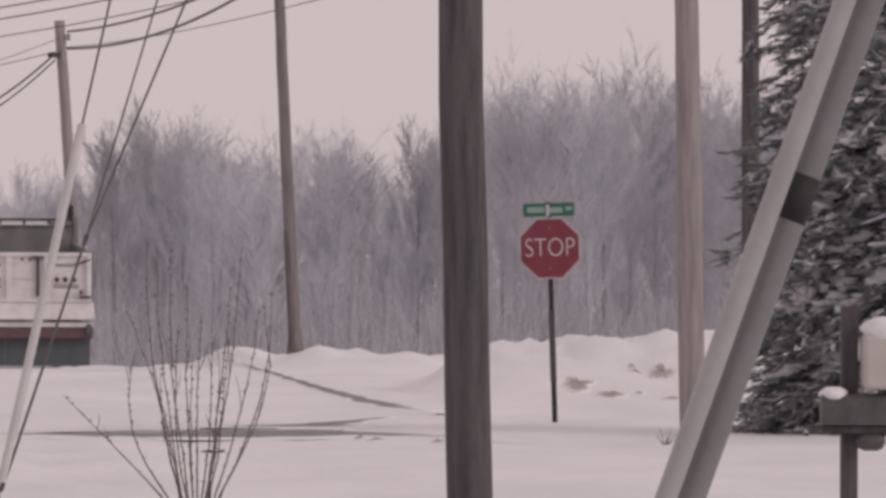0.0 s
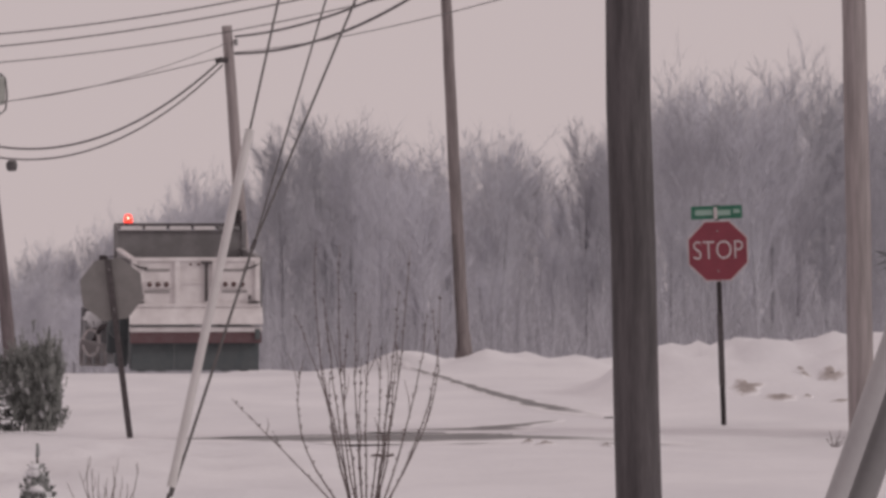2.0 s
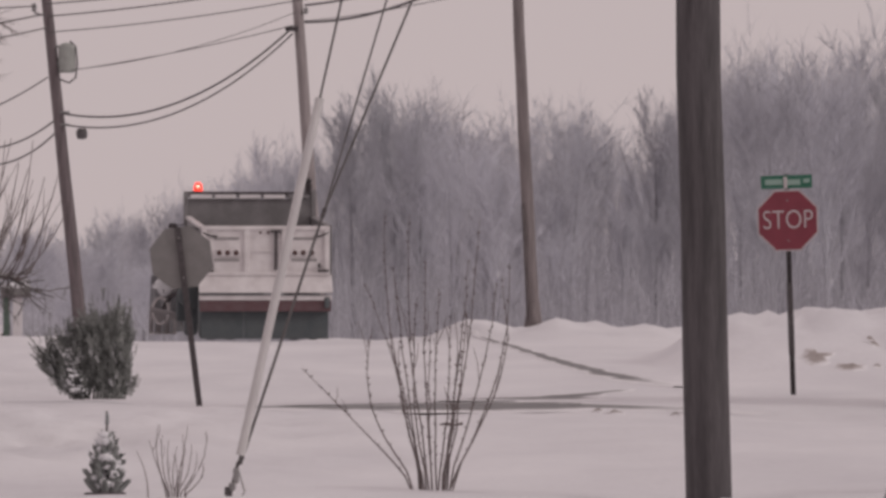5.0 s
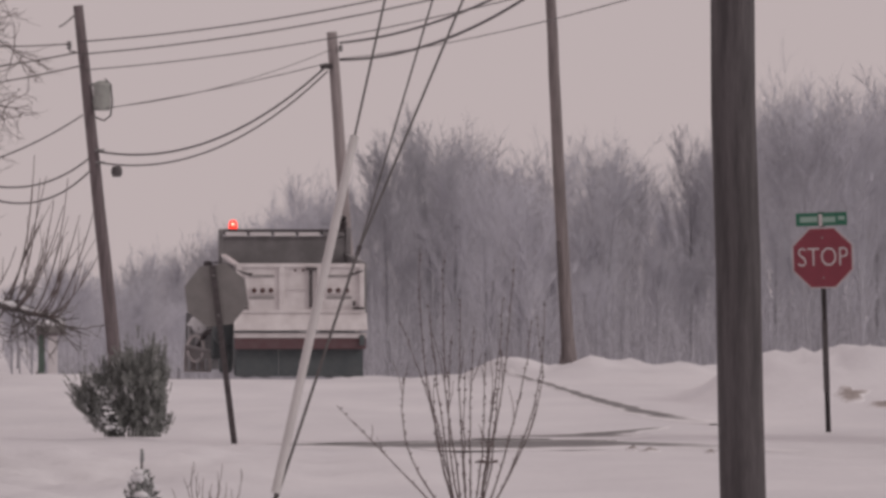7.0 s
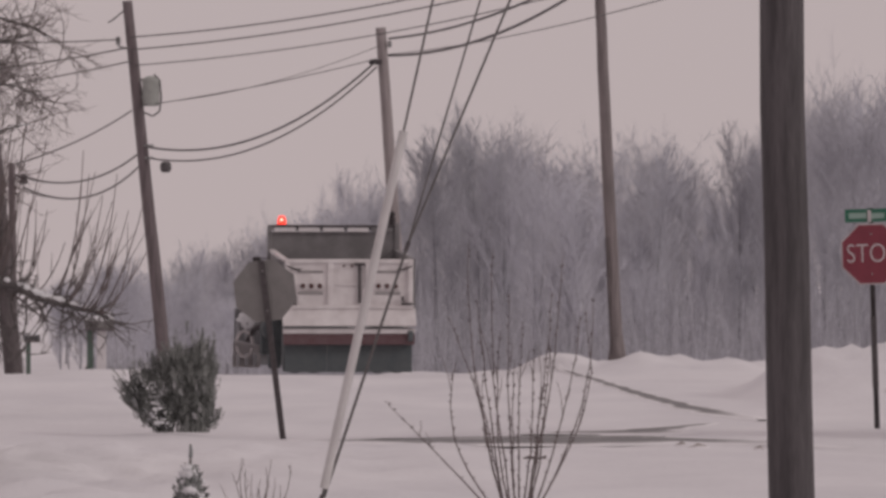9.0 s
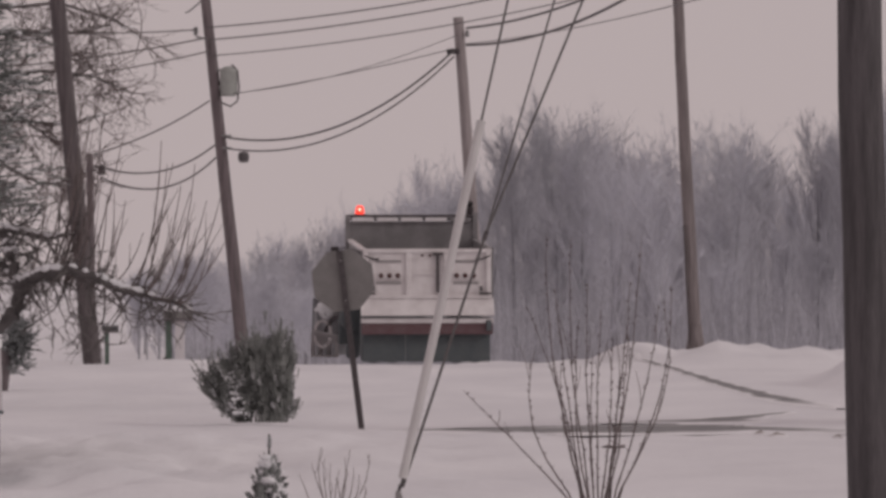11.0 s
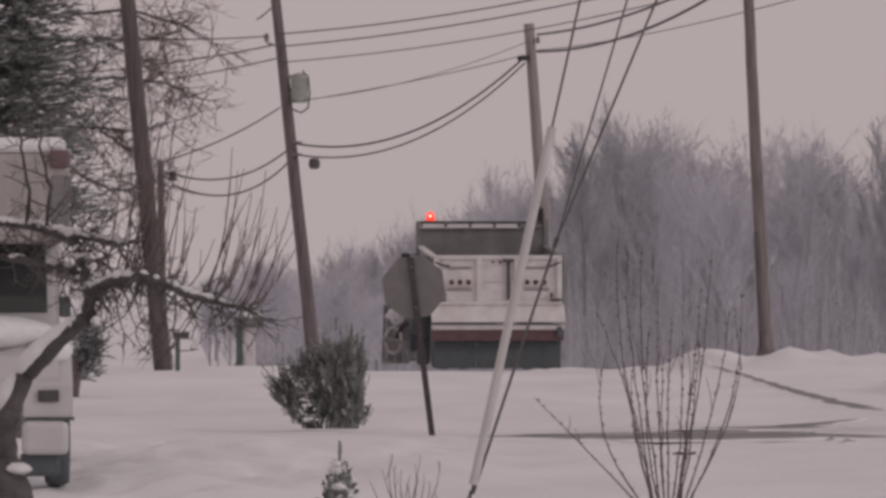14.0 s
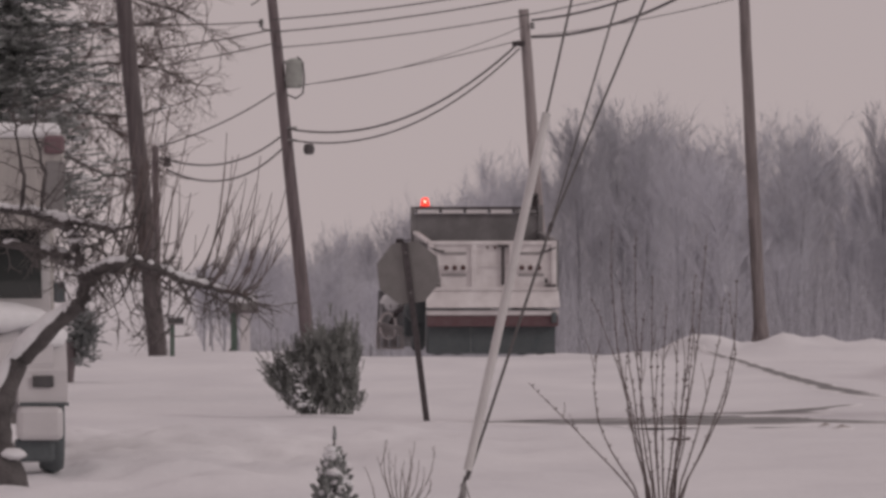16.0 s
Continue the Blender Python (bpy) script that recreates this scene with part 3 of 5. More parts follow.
def guy_guard(a, b, r, mat, label):
    """A half-round plastic guard that clips over a guy wire: an open channel with a lip."""
    a, b = Vector(a), Vector(b)
    ob = thing("guy_guard", Matrix.Translation(a), label, "guy guard")
    d = (b - a).normalized()
    s = d.cross(Vector((0, -1, 0))).normalized()
    f = s.cross(d)
    n, rows = 12, 8
    sh = Shape()
    for i in range(rows + 1):
        k = i / rows
        c = (b - a) * k
        for q in (0, 1):
            rr = r - 0.006 * q
            for j in range(n + 1):
                w = math.pi * (-0.15 + 1.3 * j / n)
                sh.v.append(tuple(c + s * math.cos(w) * rr + f * math.sin(w) * rr))
    m = 2 * (n + 1)
    for i in range(rows):
        for j in range(n):
            for q in (0, n + 1):
                A = i * m + q + j
                sh.f.append((A, A + 1, A + m + 1, A + m))
        for j in (0, n):
            A = i * m + j
            sh.f.append((A, A + n + 1, A + n + 1 + m, A + m))
    for i in (0, rows):
        for j in range(n):
            A = i * m + j
            sh.f.append((A, A + 1, A + n + 2, A + n + 1))
    part("channel", sh, mat, ob, smooth=True)
    return ob, d


gd = (along(12.9) - grip).normalized()
guy_guard(grip + gd * 0.06, grip + gd * 2.41, 0.029, GUARD, "pale grey plastic guard on a slanting guy wire")

# two thicker guards close to the camera, on guys that lean the other way
G2A, G2B = Vector((1.479, 20, 0.92)), Vector((2.104, 20, 2.667))
g2d = (G2B - G2A).normalized()
hi = G2B + g2d * 9.0
guy_guard(G2A, G2A + g2d * 2.44, 0.034, GUARD_NEAR, "pale plastic guard on a steep guy wire")
G3A = G2A + Vector((0.084, 0.12, 0))
g3, d3 = guy_guard(G3A, G3A + g2d * 2.44, 0.051, GUARD_GREY, "grey plastic guard with a black band")
bd = d3 * 1.13
part("black_band", Shape().tube([bd, bd + d3 * 0.15], 0.053, 20), BAND, g3, smooth=True)
guy_wire(G2A - g2d * ((G2A.z - ground(G2A.x, 20.0) + 0.05) / g2d.z), hi, 0.006, "thin guy wire inside a pale guard")
guy_wire(G3A - g2d * ((G3A.z - ground(G3A.x, 20.12) + 0.05) / g2d.z), hi + Vector((0.084, 0.12, 0)), 0.006, "thin guy wire inside a grey guard")
POLE_B = Vector((hi.x + 0.1, 20.6, ground(hi.x + 0.1, 20.6)))
utility_pole(POLE_B, POLE_B + Vector((0, 0, hi.z - POLE_B.z + 1.0)), 0.15, 0.12, POLE_DARK, "dark utility pole that anchors two guy wires", 10)


# ---- street signs ----
def octagon(r):
    return [(r * math.cos(math.pi / 8 + k * math.pi / 4), r * math.sin(math.pi / 8 + k * math.pi / 4)) for k in range(8)]


def lettering(text, size, mat, parent, at, ry=0.0, bold=0.0, sx=1.0):
    cu = bpy.data.curves.new("lettering", "FONT")
    cu.body = text
    cu.size = size
    cu.align_x, cu.align_y = "CENTER", "CENTER"
    cu.extrude = 0.001
    cu.offset = bold
    tmp = bpy.data.objects.new("lettering", cu)
    scene.collection.objects.link(tmp)
    me = bpy.data.meshes.new_from_object(tmp.evaluated_get(bpy.context.evaluated_depsgraph_get()))
    bpy.data.objects.remove(tmp)
    me.materials.clear()
    me.materials.append(mat)
    ob = new("lettering", me)
    ob.parent = parent
    ob.matrix_local = Matrix.Translation(at) @ pose(0, 0, 0, 90, 0, 0) @ Matrix.Diagonal((sx, 1, 1, 1))
    return ob


def channel_post(height, mat):
    """A U-channel sign post with punched holes left plain."""
    prof = [(-0.033, 0.0), (-0.018, 0.0), (-0.013, 0.03), (0.013, 0.03), (0.018, 0.0), (0.033, 0.0), (0.033, 0.006), (0.022, 0.006), (0.017, 0.036), (-0.017, 0.036), (-0.022, 0.006), (-0.033, 0.006)]
    s = Shape()
    n = len(prof)
    s.v = [(x, y, -0.3) for x, y in prof] + [(x, y, height) for x, y in prof]
    s.f = [(k, (k + 1) % n, n + (k + 1) % n, n + k) for k in range(n)]
    s.f += [tuple(range(n))[::-1], tuple(range(n, 2 * n))]
    return s


R8 = 0.381 / math.cos(math.pi / 8)
sx_, sy_ = 4.803, 80.0
base = Vector(on(sx_, sy_))
stop = thing("stop_sign", Matrix.Translation(base) @ pose(0, 0, 0, 0, -1.9, 3), "red octagonal stop sign with a green street-name blade", "stop sign", "stop signs")
zc = 2.177 - base.z
part("post", channel_post(2.75, STEEL_DARK), STEEL_DARK, stop)
plate = part("sign_plate", Shape().prism([(x, z + zc) for x, z in octagon(R8)], -0.012, -0.008), LETTER, stop, "white-bordered octagonal plate")
part("red_face", Shape().prism([(x, z + zc) for x, z in octagon(R8 - 0.019)], -0.0165, -0.0125), SIGN_RED, plate, "faded red face")
lettering("STOP", 0.335, LETTER, plate, (0, -0.019, zc), bold=-0.004, sx=0.80)
for dz in (-0.25, 0.25):
    part("bolt", Shape().lathe([(0.012, -0.024), (0.012, -0.014)], 8, (0, 0, zc + dz), "y"), STEEL, stop)
blade = part("street_name_blade", Shape().box(0.0, -0.004, zc + 0.482, 0.64, 0.004, 0.165, 0.001), SIGN_GREEN, stop, "green street-name blade")
part("white_bar", Shape().box(-0.16, -0.0085, zc + 0.482, 0.22, 0.003, 0.07), BLADE_TEXT, blade)
part("white_bar", Shape().box(0.08, -0.0085, zc + 0.475, 0.19, 0.003, 0.07), BLADE_TEXT, blade)
part("white_bar", Shape().box(0.25, -0.0085, zc + 0.49, 0.08, 0.003, 0.05), BLADE_TEXT, blade)
part("blade_clamp", Shape().box(-0.015, -0.012, zc + 0.47, 0.045, 0.022, 0.15, 0.005), LETTER, stop, "pale blade clamp")
part("cross_blade", Shape().box(0.0, 0.26, zc + 0.485, 0.02, 0.5, 0.13, 0.001), SIGN_GREEN, stop, "second green blade seen edge on")
part("post_sleeve", Shape().box(0.0, 0.015, 0.95, 0.072, 0.05, 0.9, 0.004), STEEL_DARK, stop)

bx_ = -2.599
base2 = Vector(on(bx_, 80.0))
lean2 = math.degrees(math.atan2(-2.599 - (-2.873), 2.082 - base2.z))
back = thing("stop_sign", Matrix.Translation(base2) @ pose(0, 0, 0, 0, -lean2, 0), "grey back of a leaning octagonal road sign", "stop sign", "stop signs")
hz = 1.723 - base2.z
part("post", Shape().box(0, -0.02, (hz + 0.38) / 2 - 0.1, 0.075, 0.045, hz + 0.58, 0.006), STEEL_DARK, back, "dark steel post")
part("sign_plate", Shape().prism([(x + 0.0, z + hz) for x, z in octagon(R8)], 0.006, 0.010), SIGN_BACK, back, "dull bare aluminium back")
for dz in (-0.25, 0.25):
    part("bolt", Shape().lathe([(0.014, -0.05), (0.014, -0.042)], 8, (0, 0, hz + dz), "y"), STEEL, back)


# ---- the plow truck ----
def plow_truck(m):
    t = thing("dump_truck", m, "white dump truck with snow plows driving away on the road", "truck")
    W = 1.22
    part("chassis", Shape().box(-0.42, 3.6, 0.72, 0.09, 7.0, 0.22, 0.01).box(0.42, 3.6, 0.72, 0.09, 7.0, 0.22, 0.01).box(0, 1.0, 0.66, 0.9, 0.1, 0.15).box(0, 3.2, 0.66, 0.9, 0.1, 0.15), RUBBER, t)
    part("rear_beam", Shape().box(0, 0.06, 0.655, 2.5, 0.16, 0.21, 0.015), TRUCK_RED, t, "salt-stained red rear beam")
    bar = part("light_bar", Shape().box(0, 0.02, 0.815, 2.52, 0.12, 0.10, 0.015), TRUCK_WHITE, t, "dirty white light bar")
    part("dark_seam", Shape().box(-0.62, -0.045, 0.885, 1.15, 0.03, 0.035, 0.005), RUBBER, bar)
    part("dark_seam", Shape().box(0.75, -0.045, 0.868, 0.9, 0.03, 0.014, 0.003), RUBBER, bar)
    part("beam_end", Shape().box(1.17, -0.02, 0.72, 0.1, 0.14, 0.2, 0.02), RUBBER, bar)
    # rubber flaps hanging across the back
    for x, w in ((-0.81, 0.81), (0.0, 0.80), (0.81, 0.81)):
        part("mud_flap", Shape().box(x, 0.2, 0.34, w, 0.025, 0.62, 0.006), RUBBER, t, "black salt-crusted rubber flap")
    # spreader apron below the gate, slanting out
    ap = Shape()
    ap.slab([(0.02, 1.24), (0.06, 1.24), (-0.10, 0.90), (-0.14, 0.92)], -1.27, 1.27)
    part("spreader_apron", ap, TRUCK_WHITE, t, "slanting white spreader apron")
    # tailgate: panel, uprights and rails
    gate = part("tailgate", Shape().box(0, 0.06, 1.71, 2.42, 0.05, 0.94, 0.008), TRUCK_WHITE, t, "dirty white steel tailgate")
    part("top_rail", Shape().box(0, 0.03, 2.14, 2.46, 0.10, 0.07, 0.012), TRUCK_WHITE, gate)
    part("bottom_rail", Shape().box(0, 0.03, 1.27, 2.46, 0.10, 0.07, 0.012), TRUCK_WHITE, gate)
    for x in (-1.17, -0.36, 0.36, 1.17):
        part("gate_rib", Shape().box(x, 0.02, 1.70, 0.10, 0.07, 0.82, 0.015), TRUCK_WHITE, gate)
    part("centre_post", Shape().box(0.2, 0.0, 1.72, 0.06, 0.05, 0.75, 0.01), STEEL_DARK, gate)
    part("cross_bar", Shape().box(0.1, 0.0, 1.70, 0.6, 0.03, 0.025, 0.006), TRUCK_WHITE, gate)
    for s in (-1, 1):
        part("gate_brace", Shape().tube([(s * 1.20, 0.0, 2.05), (s * 1.02, -0.01, 1.98), (s * 0.92, -0.01, 1.98)], 0.022, 6), STEEL_DARK, gate)
        part("gate_latch", Shape().box(s * 1.1, -0.03, 1.33, 0.22, 0.04, 0.04, 0.008).box(s * 1.02, -0.03, 1.42, 0.05, 0.04, 0.1, 0.008), STEEL_DARK, gate)
        # Grey bars stand in for the shade inside the gate recesses.
        for z in (1.94, 1.53):
            part("recess_shade", Shape().box(s * 0.74, 0.028, z, 0.48, 0.03, 0.045, 0.006), GATE_SHADE, gate)
        lp = part("lamp_panel", Shape().box(s * 0.72, 0.01, 1.665, 0.48, 0.05, 0.14, 0.012), TRUCK_WHITE, gate)
        for k in (-1, 0, 1):
            part("tail_lamp", Shape().lathe([(0.048, -0.034), (0.05, -0.02), (0.05, 0.0)], 14, (s * 0.72 + k * 0.16, 0, 1.668), "y"), LENS_RED, lp, "dark red round tail lamp", True)
    for x in (-0.10, 0.05):
        part("marker_lamp", Shape().lathe([(0.025, -0.04), (0.028, -0.02)], 10, (x, 0.0, 2.05), "y"), LENS_RED, gate)
    part("gate_hinge", Shape().box(0.2, -0.02, 2.08, 0.2, 0.07, 0.05, 0.01, Matrix()), STEEL_DARK, gate)
    # bed sides that rise towards the front, ribs, floor
    for s in (-1, 1):
        side = Shape().slab([(0.05, 1.2), (4.3, 1.2), (4.3, 2.36), (0.05, 2.16)], s * W - 0.03, s * W + 0.03)
        sd = part("bed_side", side, TRUCK_GREY, t, "grey salt-dusted bed side")
        part("side_rail", Shape().slab([(0.05, 2.14), (4.3, 2.34), (4.3, 2.39), (0.05, 2.19)], s * W - 0.05, s * W + 0.05), TRUCK_WHITE if s < 0 else TRUCK_GREY, sd, "bed top rail")
        for y in (0.5, 1.15, 1.8, 2.45, 3.1, 3.75):
            part("side_rib", Shape().box(s * (W + 0.05), y, 1.7, 0.06, 0.09, 0.95, 0.012), TRUCK_GREY, sd)
    part("bed_floor", Shape().box(0, 2.2, 1.15, 2.5, 4.4, 0.1, 0.01), TRUCK_GREY, t)
    part("sand_load", Shape().blob((0, 2.4, 1.5), 1.0, 1.7, 0.4, random.Random(2), 0.1, 14, 7), SNOW_CAP, t, "snowy sand load", True)
    hb_ = part("headboard", Shape().box(0, 4.32, 1.985, 2.5, 0.06, 1.49, 0.01), TRUCK_GREY, t, "plain grey headboard")
    part("corner_post", Shape().box(-1.27, 4.3, 2.50, 0.08, 0.1, 0.70, 0.01), TRUCK_GREY, hb_)
    part("corner_post", Shape().box(1.25, 4.3, 2.52, 0.10, 0.1, 0.78, 0.01), TRUCK_GREY, hb_)
    part("top_cap", Shape().box(0, 4.34, 2.845, 2.6, 0.12, 0.05, 0.012), STEEL_DARK, hb_)
    for k in range(5):
        part("cap_slot", Shape().box(-0.97 + k * 0.48, 4.24, 2.77, 0.42, 0.09, 0.075, 0.008), SIGN_WHITE if k < 4 else TRUCK_GREY, hb_, "bright open slot packed with snow")
    part("cab_shield", Shape().box(0, 5.0, 2.79, 2.4, 1.3, 0.05, 0.01), TRUCK_GREY, t)
    bc = part("beacon", Shape().lathe([(0.085, 0), (0.09, 0.03), (0.085, 0.09), (0.07, 0.15), (0.04, 0.18)], 16, (-1.02, 4.4, 2.87)), BEACON, t, "lit red warning beacon", True)
    part("bulb", Shape().lathe([(0.012, -0.02), (0.026, 0.0), (0.012, 0.02)], 10, (-1.03, 4.285, 2.97), "y"), HOT, bc)
    part("beacon_base", Shape().box(-1.02, 4.4, 2.865, 0.22, 0.22, 0.03, 0.01), STEEL_DARK, t)
    part("exhaust_stack", Shape().tube([(1.17, 4.6, 1.2), (1.17, 4.6, 3.02), (1.17, 4.68, 3.08)], 0.075, 14), STEEL_DARK, t, smooth=True)
    cab = part("cab", Shape().slab([(4.75, 0.95), (6.3, 0.95), (6.35, 1.7), (6.05, 2.45), (4.85, 2.5), (4.75, 2.2)], -1.1, 1.1), TRUCK_RED, t, "red cab largely hidden by the bed")
    part("rear_window", Shape().box(0, 4.74, 2.05, 1.3, 0.02, 0.4, 0.01), DARK_GLASS, cab)
    for s in (-1, 1):
        part("side_window", Shape().box(s * 1.105, 5.45, 2.05, 0.02, 0.8, 0.45, 0.01), DARK_GLASS, cab)
        mi = part("mirror", Shape().box(s * 1.42, 6.1, 2.02, 0.17, 0.09, 0.46, 0.03), STEEL_DARK, cab, "tall black wing mirror")
        part("mirror_arm", Shape().tube([(s * 1.08, 6.1, 1.75), (s * 1.42, 6.1, 1.78), (s * 1.42, 6.1, 2.2), (s * 1.08, 6.1, 2.25)], 0.02, 6), STEEL_DARK, mi)
        part("mirror_foot", Shape().box(s * 1.36, 6.1, 1.73, 0.32, 0.1, 0.12, 0.02), STEEL_DARK, mi)
    part("bonnet", Shape().box(0, 7.0, 1.3, 1.7, 1.5, 0.75, 0.12), TRUCK_RED, t)
    for x, y in ((-0.98, 0.95), (0.98, 0.95), (-0.62, 0.95), (0.62, 0.95), (-1.0, 2.3), (1.0, 2.3), (-1.02, 6.9), (1.02, 6.9)):
        ty = part("tyre", Shape().lathe([(0.36, -0.13), (0.49, -0.12), (0.515, -0.07), (0.52, 0), (0.515, 0.07), (0.49, 0.12), (0.36, 0.13)], 24, (x, y, 0.52), "x"), RUBBER, t, smooth=True)
        part("rim", Shape().lathe([(0.1, -0.09), (0.30, -0.1), (0.355, -0.12), (0.355, 0.12), (0.30, 0.1), (0.1, 0.09)], 16, (x, y, 0.52), "x"), RIM, ty)
    # side gear left of the bed: tank, steps, fender
    part("side_tank", Shape().lathe([(0.2, 0), (0.26, 0.03), (0.26, 0.82), (0.2, 0.85)], 16, (-1.2, 3.2, 0.85), "y"), RUBBER, t, smooth=True)
    part("side_marker", Shape().box(-1.36, 3.1, 1.35, 0.10, 0.06, 0.34, 0.02), TRUCK_RED, t, "red side panel")
    part("step_box", Shape().box(-1.28, 4.6, 0.62, 0.3, 0.5, 0.6, 0.03), RUBBER, t)
    # curved front plow, wider than the truck, and the folded wing plow
    for name, x0, x1, y, h, a in (("front_plow", -1.75, 1.72, 8.6, 1.15, 14), ("wing_plow", -1.95, -1.4, 5.2, 0.55, 40)):
        s = Shape()
        n = 10
        for q in (0, 1):
            for i in range(n + 1):
                k = i / n
                w = -0.5 + 2.0 * k
                yy = 0.42 * (math.cos(w) - 1) - 0.02 * q
                zz = 0.06 + h * k
                s.v += [(x0, y + yy + 0.25 * (x0 - x1) * math.tan(radians(a)) * 0.3, zz), (x1, y + yy, zz * (1.0 if name == "front_plow" else 0.8))]
        m_ = 2 * (n + 1)
        for q in (0, m_):
            s.f += [(q + 2 * i, q + 2 * i + 1, q + 2 * i + 3, q + 2 * i + 2) for i in range(n)]
        for e in (0, 1):
            s.f += [(2 * i + e, 2 * i + 2 + e, m_ + 2 * i + 2 + e, m_ + 2 * i + e) for i in range(n)]
        s.f += [(0, 1, m_ + 1, m_), (2 * n, 2 * n + 1, m_ + 2 * n + 1, m_ + 2 * n)]
        pl = part(name, s, PLOW if name == "front_plow" else TRUCK_WHITE, t, "pale curved steel plow blade", True)
        for k in range(3):
            x = x0 + (x1 - x0) * (0.2 + 0.3 * k)
            part("plow_rib", Shape().tube([(x, y - 0.05, 0.1), (x, y - 0.12, 0.5), (x, y - 0.3, 0.95)], 0.035, 6), PLOW, pl)
    part("wing_hoop", Shape().tube([(-1.72 + 0.16 * math.cos(k * 0.524), 4.95, 0.52 + 0.26 * math.sin(k * 0.524)) for k in range(13)], 0.035, 6), TRUCK_WHITE, t, "white lifting hoop")
    part("wing_arm", Shape().tube([(-1.2, 4.4, 1.0), (-1.55, 4.9, 0.8), (-1.75, 5.1, 0.4)], 0.05, 8), STEEL_DARK, t)
    part("wing_snow", Shape().blob((-1.62, 4.95, 1.0), 0.24, 0.1, 0.2, random.Random(5), 0.2, 12, 6), SNOW_CAP, t, "snow packed on the wing", True)
    return t


tx_, ty_ = -2.71, 122.0
plow_truck(Matrix.Translation((tx_, ty_, ground(tx_, ty_) + 0.02)) @ pose(0, 0, 0, 0, 0, 5.3))


# ---- winter woods ----
def bare_tree_mesh(seed, H, spread_, limbs, forks, upright, twigs=7, lean=0.0, r0=None, domed=False):
    """Trunk and a crown of bare limbs, branches and twigs: two shapes."""
    rnd = random.Random(seed)
    trunk, crown = Shape(), Shape()
    r0 = r0 or 0.011 * H + 0.02
    pts, rad = [], []
    dx, dy = rnd.uniform(-0.04, 0.04) + lean, rnd.uniform(-0.04, 0.04)
    n = 9
    for i in range(n + 1):
        k = i / n
        pts.append(Vector((dx * H * k + 0.012 * H * math.sin(3 * k + seed), dy * H * k, H * (0.87 if domed else 0.96) * k - (0.3 if i == 0 else 0))))
        rad.append(r0 * (1 - k) ** 0.8 + (0.006 if domed else 0.012))
    trunk.tube(pts, rad, 8, False)

    def trunk_at(k):
        i = min(n - 1, int(k * n))
        return pts[i].lerp(pts[i + 1], k * n - i)

    for _ in range(limbs):
        k = rnd.uniform(0.16, 0.97) ** 0.8
        p = trunk_at(k)
        az = rnd.uniform(0, 2 * math.pi)
        tilt = rnd.uniform(0.25, 0.95) * upright * 0.85
        reach = 0.36 + 0.66 * math.sin(math.pi * k) if domed else 1.15 - k
        L = H * spread_ * reach * rnd.uniform(0.6, 1.15) + 0.05 * H
        d = Vector((math.cos(az) * math.sin(tilt), math.sin(az) * math.sin(tilt), math.cos(tilt)))
        q = [p, p + d * L * 0.5 + Vector((0, 0, 0.03 * L)), p + d * L + Vector((rnd.uniform(-.1, .1) * L, rnd.uniform(-.1, .1) * L, 0.16 * L))]
        lr = max(0.011, r0 * (1 - k) * 0.42)
        crown.tube(q, [lr, lr * 0.6, 0.0035], 4, False)
        for _ in range(forks):
            s = rnd.uniform(0.2, 1.0)
            b = q[0].lerp(q[1], s * 2) if s < 0.5 else q[1].lerp(q[2], s * 2 - 1)
            e = d + Vector((rnd.gauss(0, 0.5), rnd.gauss(0, 0.5), rnd.uniform(-0.1, 0.6)))
            e.normalize()
            l2 = L * rnd.uniform(0.25, 0.55) * (1.2 - 0.5 * s)
            b2 = b + e * l2
            crown.tube([b, b2], [max(0.008, lr * 0.4), 0.0035], 3, False)
            for _ in range(twigs):
                c = b.lerp(b2, rnd.uniform(0.25, 1.0))
                g = e + Vector((rnd.gauss(0, 0.65), rnd.gauss(0, 0.65), rnd.uniform(-0.3, 0.5)))
                g.normalize()
                c2 = c + g * l2 * rnd.uniform(0.35, 0.75)
                crown.spike(c, c2, 0.0075)
    # bring nearly all of the crown under the stated height
    zs = sorted(p[2] for p in crown.v)
    f = H / zs[int(len(zs) * 0.975)]
    for sh in (trunk, crown):
        sh.v = [(x, y, z * f) for x, y, z in sh.v]
    return trunk, crown


# Crowns and trunks carry the haze in their bark colours.
KINDS, FAR_KINDS = [], []
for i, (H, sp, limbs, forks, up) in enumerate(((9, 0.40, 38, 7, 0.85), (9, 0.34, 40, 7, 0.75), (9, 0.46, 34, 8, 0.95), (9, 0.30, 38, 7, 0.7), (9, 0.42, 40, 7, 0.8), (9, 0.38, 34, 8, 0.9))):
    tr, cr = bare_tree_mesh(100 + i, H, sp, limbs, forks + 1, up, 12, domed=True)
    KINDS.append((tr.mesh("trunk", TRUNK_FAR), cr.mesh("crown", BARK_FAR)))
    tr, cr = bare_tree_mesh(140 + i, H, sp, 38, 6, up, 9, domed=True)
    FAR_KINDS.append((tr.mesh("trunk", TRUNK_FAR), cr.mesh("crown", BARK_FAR)))

